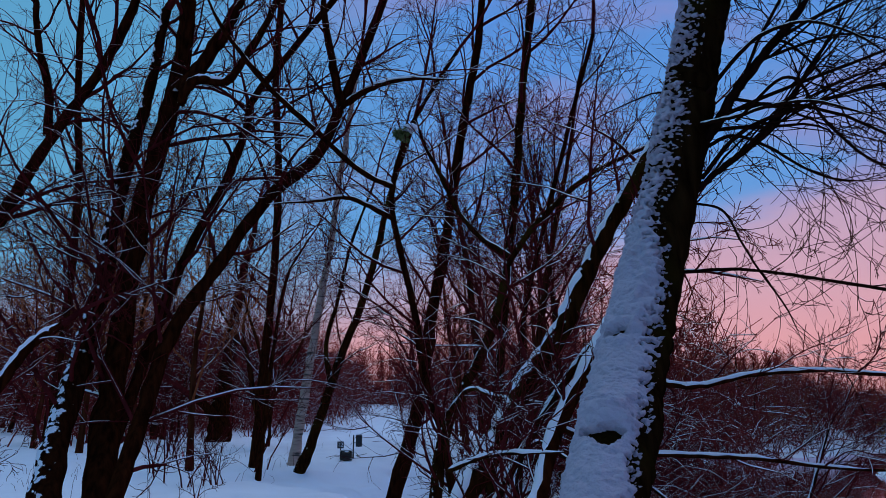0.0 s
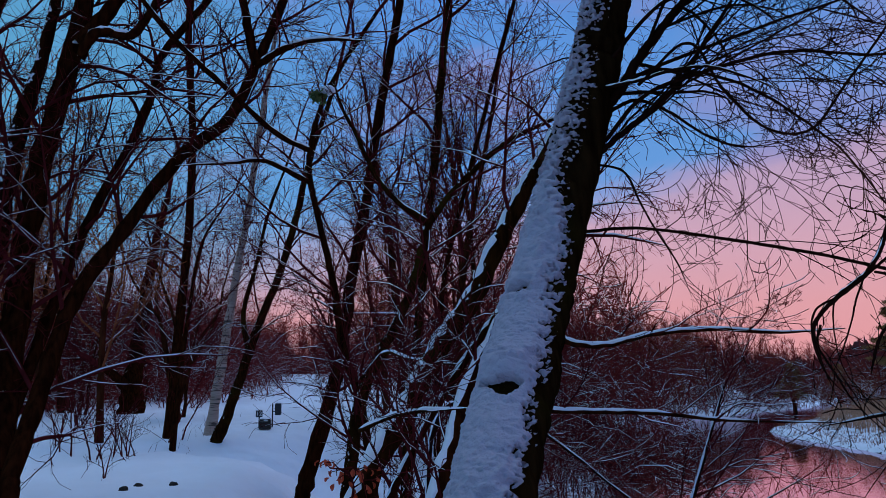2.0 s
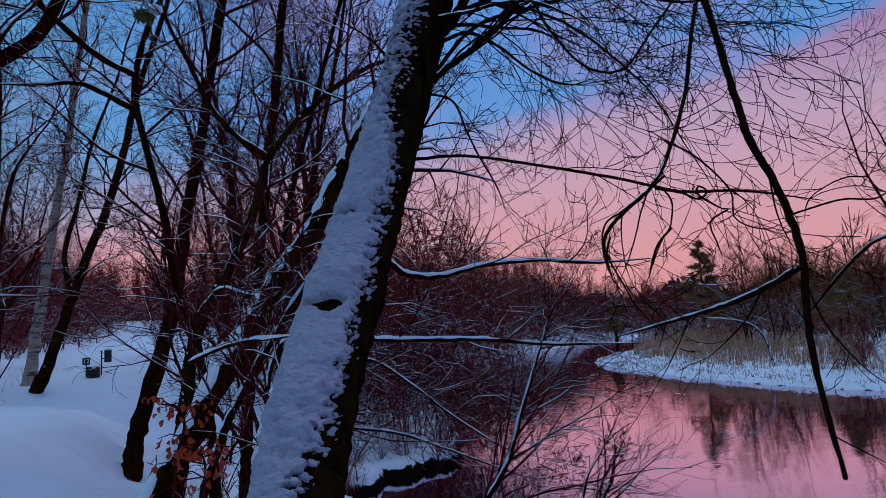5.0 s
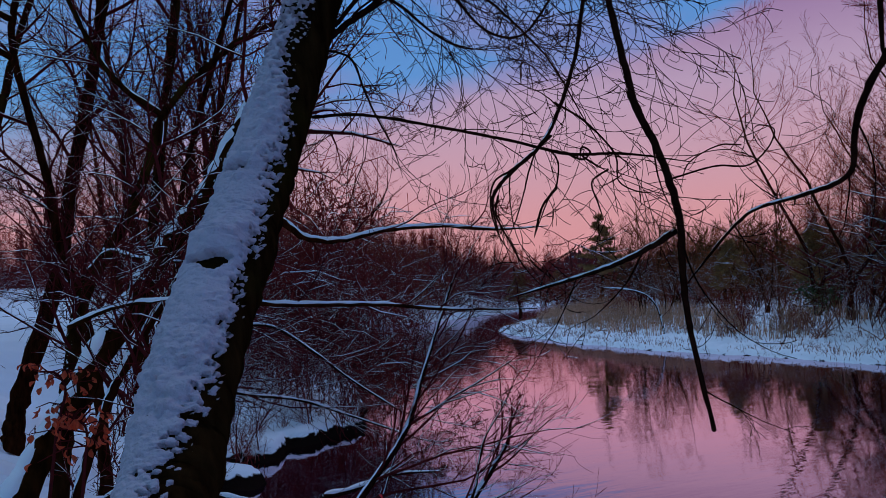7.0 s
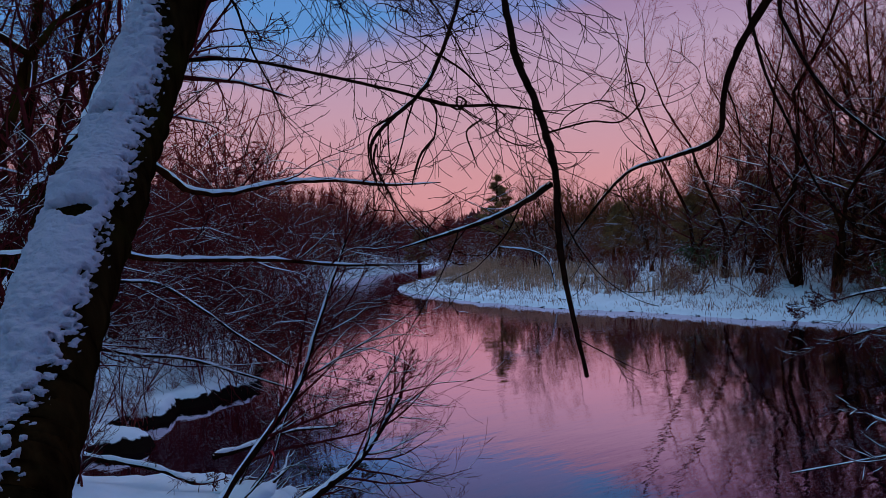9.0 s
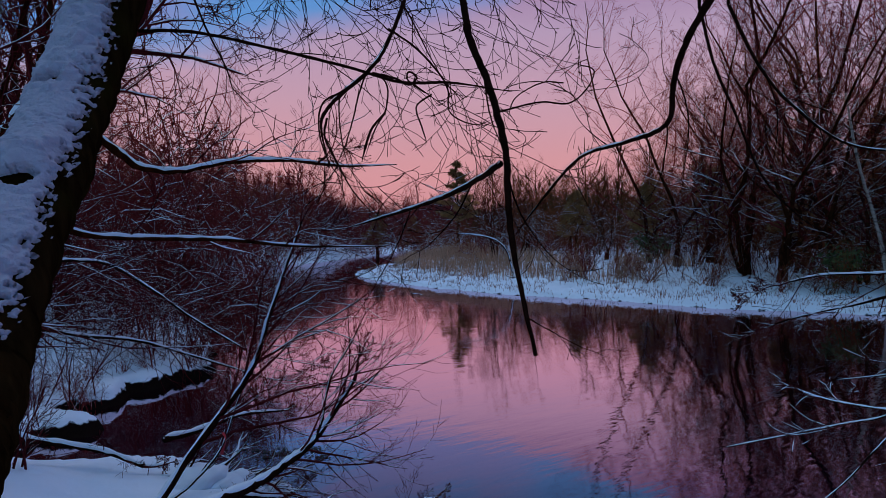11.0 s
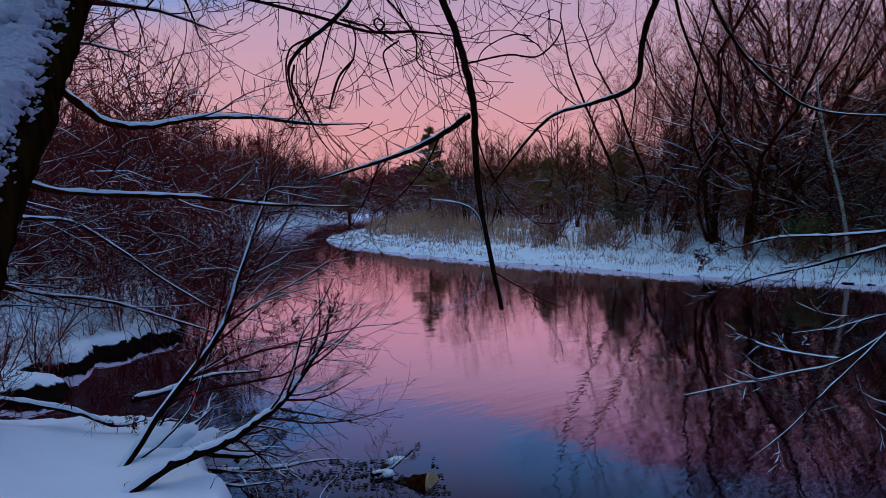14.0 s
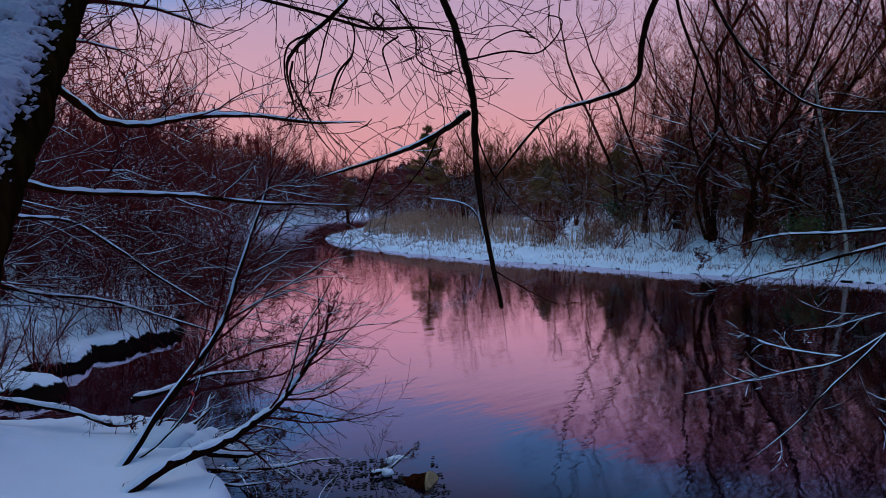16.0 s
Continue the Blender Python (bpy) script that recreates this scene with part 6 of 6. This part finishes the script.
# ---- the log and the litter at the water's edge ----
def log():
    r0 = 0.19
    end = np.array([4.86, 5.70, LEVEL - 0.05])
    p = np.array([end + np.array([-0.46, 0.82, -0.36]) * u for u in (1.5, 1.0, 0.5, 0.0)])
    base = p[0]
    rng = np.random.default_rng(81)
    top = thing("log", base, "sawn log lying half sunk in the shallow water with snow", "log")
    w = Wood()
    line = spline(p, 10)
    w.tube(line, r0 * (1 + 0.04 * rng.normal(0, 1, len(line))), 18)
    w.make("log_bark", BARK_DARK, top, base)
    d = line[-1] - line[-2]
    d /= np.linalg.norm(d)
    bm = bmesh.new()
    bmesh.ops.create_cone(bm, cap_ends=True, segments=22, radius1=r0 * 0.97, radius2=r0 * 0.92, depth=0.03)
    for v in bm.verts:
        v.co *= 1 + 0.06 * noise.noise(v.co * 9)
    bmesh.ops.transform(bm, verts=bm.verts, matrix=Matrix.Translation(Vector(line[-1] + d * 0.006 - base)) @ Vector(d).to_track_quat("Z", "Y").to_matrix().to_4x4())
    part("cut_end", bm, CUTWOOD, top, "pale sawn end of the log")
    s = Wood()
    s.snow(line[14:], np.full(len(line) - 14, r0 * 0.55), rng, 0.6, 7, 0.02)
    s.make("snow", SNOW_BRANCH, top, base, "thin snow on the log")


def floating_litter(count, corner, right, away, seed):
    """Dead leaves and bits of bark afloat in the slack water."""
    rng = np.random.default_rng(seed)
    V, F = [], []
    for k in range(count):
        u, v = rng.random() ** 0.8, rng.random()
        if noise.noise(Vector((u * 4, v * 4, seed))) < -0.12:
            continue
        c = np.array(corner) + u * np.array(right) + v * np.array(away)
        if shore_distance(np.array([c[0]]), np.array([c[1]]))[0] > 0:
            continue
        a, ln, wd = rng.random() * 2 * math.pi, rng.uniform(0.012, 0.045), rng.uniform(0.008, 0.020)
        n, ring = len(V), 6
        for i in range(ring):
            b = 2 * math.pi * i / ring
            x, y = math.cos(b) * ln * rng.uniform(0.7, 1.1), math.sin(b) * wd * rng.uniform(0.7, 1.1)
            V.append((c[0] + x * math.cos(a) - y * math.sin(a), c[1] + x * math.sin(a) + y * math.cos(a), LEVEL + 0.006 + 0.012 * rng.random()))
        V.append((c[0], c[1], LEVEL + 0.022))
        F += [(n + i, n + (i + 1) % ring, n + ring) for i in range(ring)]
    ob = mesh_object("floating_litter", V, F, EARTH, None, False)
    return tagged(ob, "dark dead leaves floating at the water's edge", "leaves", kind="stuff")


floating_litter(900, (3.05, 6.6), (1.75, -1.25), (0.55, 0.95), 83)
floating_litter(320, (3.9, 9.3), (0.9, -0.7), (0.15, 0.6), 84)
log()


def litter(count, seed):
    """Sticks lying at the water's edge."""
    rng = np.random.default_rng(seed)
    for k in range(count):
        px, py = rng.uniform(2.2, 4.6), rng.uniform(4.6, 7.9)
        s = shore_distance(np.array([px]), np.array([py]))[0]
        if not -1.3 < s < 0.3:
            continue
        z = max(LEVEL + 0.01, floor_at(px, py)) + 0.01
        a = rng.random() * math.pi
        ln = rng.uniform(0.25, 0.9)
        w = np.array([math.cos(a), math.sin(a), rng.uniform(-0.05, 0.25)])
        base = np.array([px, py, z])
        top = thing("stick", base, "wet stick lying at the water's edge", "stick", "sticks at the bank")
        wood, snow = Wood(), Wood()
        grow(wood, snow, (0, 0, 0), w, ln, rng.uniform(0.008, 0.02), 1, rng, how(kids=(3, 2), rise=(0, 0, 0, 0), thin=0.002, cover=0.8, puff=0.006))
        wood.make("wood", BARK_DARK, top, (0, 0, 0))
        snow.make("snow", SNOW_BRANCH, top, (0, 0, 0), "snow on the stick")


litter(36, 82)
for k, key in enumerate(("d_one", "d_two", "d_three", "d_four", "d_five")):
    traced_tree("fallen_branch", "snow-covered branch lying at the water's edge", key, (), 540 + k, 5, 0.4, BRUSH, mat=BARK_LIMB, leader=0.2, category="branch", cover=1.0, flare=1.0, root=False, lo=0.1)


def tangle(count, seed):
    """Snow-covered branches heaped against the foot of the bank."""
    rng = np.random.default_rng(seed)
    for k in range(count):
        u = rng.random()
        px, py = 2.2 + 0.95 * u + rng.normal(0, 0.12), 6.75 - 0.75 * rng.random() - 0.2 * u
        z = -0.80 - 0.45 * u + rng.normal(0, 0.10)
        a = rng.normal(0.15, 0.55)
        base = np.array([px, py, z])
        top = thing("fallen_branch", base, "snow-covered branch heaped against the bank", "branch", "branches heaped at the bank")
        wood, snow = Wood(), Wood()
        style = how(kids=(4, 2), rise=(-0.02, 0, 0, 0), thin=0.0025, cover=0.95, puff=0.016, steps=(7, 4, 3, 2), wander=(0.14, 0.18, 0.2, 0.2))
        ln = rng.uniform(0.5, 1.1)
        grow(wood, snow, (-0.5 * ln * math.cos(a), -0.5 * ln * math.sin(a), 0.12), (math.cos(a), math.sin(a), rng.normal(-0.15, 0.25)), ln, rng.uniform(0.014, 0.034), 1, rng, style)
        wood.make("wood", BARK_DARK, top, (0, 0, 0))
        snow.make("snow", SNOW_BRANCH, top, (0, 0, 0), "snow on the branch")


tangle(16, 85)


def snow_clod(at, size, seed):
    bm = bmesh.new()
    lump(bm, size, (0, 0, 0), seed)
    ob = part("snow_clod", bm, SNOW_BRANCH, None, "rounded clump of snow on the tangled branches", True)
    ob.location = at
    tagged(ob, "rounded clump of snow on the tangled branches", "snow", "snow clumps at the bank")


snow_clod((2.31, 5.86, -0.82), (0.22, 0.16, 0.11), 3)
snow_clod((2.13, 5.95, -0.73), (0.25, 0.2, 0.12), 4)
snow_clod((2.55, 5.84, -0.93), (0.16, 0.12, 0.08), 5)
snow_clod((2.84, 5.94, -0.97), (0.14, 0.1, 0.07), 6)
snow_clod((2.82, 5.79, -1.06), (0.1, 0.1, 0.06), 7)
snow_clod((2.52, 6.01, -0.81), (0.12, 0.1, 0.07), 8)
snow_clod((4.6, 6.19, -1.75), (0.07, 0.06, 0.04), 9)
snow_clod((4.74, 6.27, -1.66), (0.1, 0.05, 0.04), 10)


def tape(at, length, seed):
    rng = np.random.default_rng(seed)
    bm = bmesh.new()
    last = None
    for k in range(7):
        u = k / 6
        c = Vector((0.02 * math.sin(5 * u), 0.015 * math.cos(4 * u), -length * u))
        e = Vector((0.012 * math.cos(3 * u), 0.012 * math.sin(3 * u), 0))
        pair = (bm.verts.new(c - e), bm.verts.new(c + e))
        if last:
            bm.faces.new((last[0], last[1], pair[1], pair[0]))
        last = pair
    bmesh.ops.solidify(bm, geom=list(bm.faces), thickness=0.0015)
    ob = part("marker_tape", bm, TAPE, None, "strip of red marker tape tied to a shrub", True)
    ob.location = at
    tagged(ob, "strip of red marker tape tied to a shrub", "tape")


tape((2.07, 5.13, -0.12), 0.16, 91)
tape((-4.43, 12.42, 0.98), 0.2, 92)


def leaf_clump(tree, at, size, seed):
    """A small evergreen clump high in a tree, with a cap of snow."""
    rng = np.random.default_rng(seed)
    base = tree.location
    V, F = [], []
    for k in range(150):
        c = np.array(at) - np.array(base) + rng.normal(0, size, 3) * np.array([1, 1, 0.6])
        d, e = rng.normal(0, 0.022, 3), rng.normal(0, 0.022, 3)
        V += [c, c + d, c + d + e, c + e]
        F.append((4 * k, 4 * k + 1, 4 * k + 2, 4 * k + 3))
    tagged(mesh_object("leaf_clump", [tuple(v) for v in V], F, EVERGREEN, tree, False, "green leaf clump high in the branches"), kind="stuff")
    bm = bmesh.new()
    lump(bm, (0.07, 0.06, 0.05), tuple(np.array(at) - np.array(base) + np.array([0.10, 0, 0.07])), 4)
    part("snow_cap", bm, SNOW_BRANCH, tree, "snow on the leaf clump", True)


leaf_clump(CROOKED, (-0.44, 6.83, 4.42), 0.032, 93)
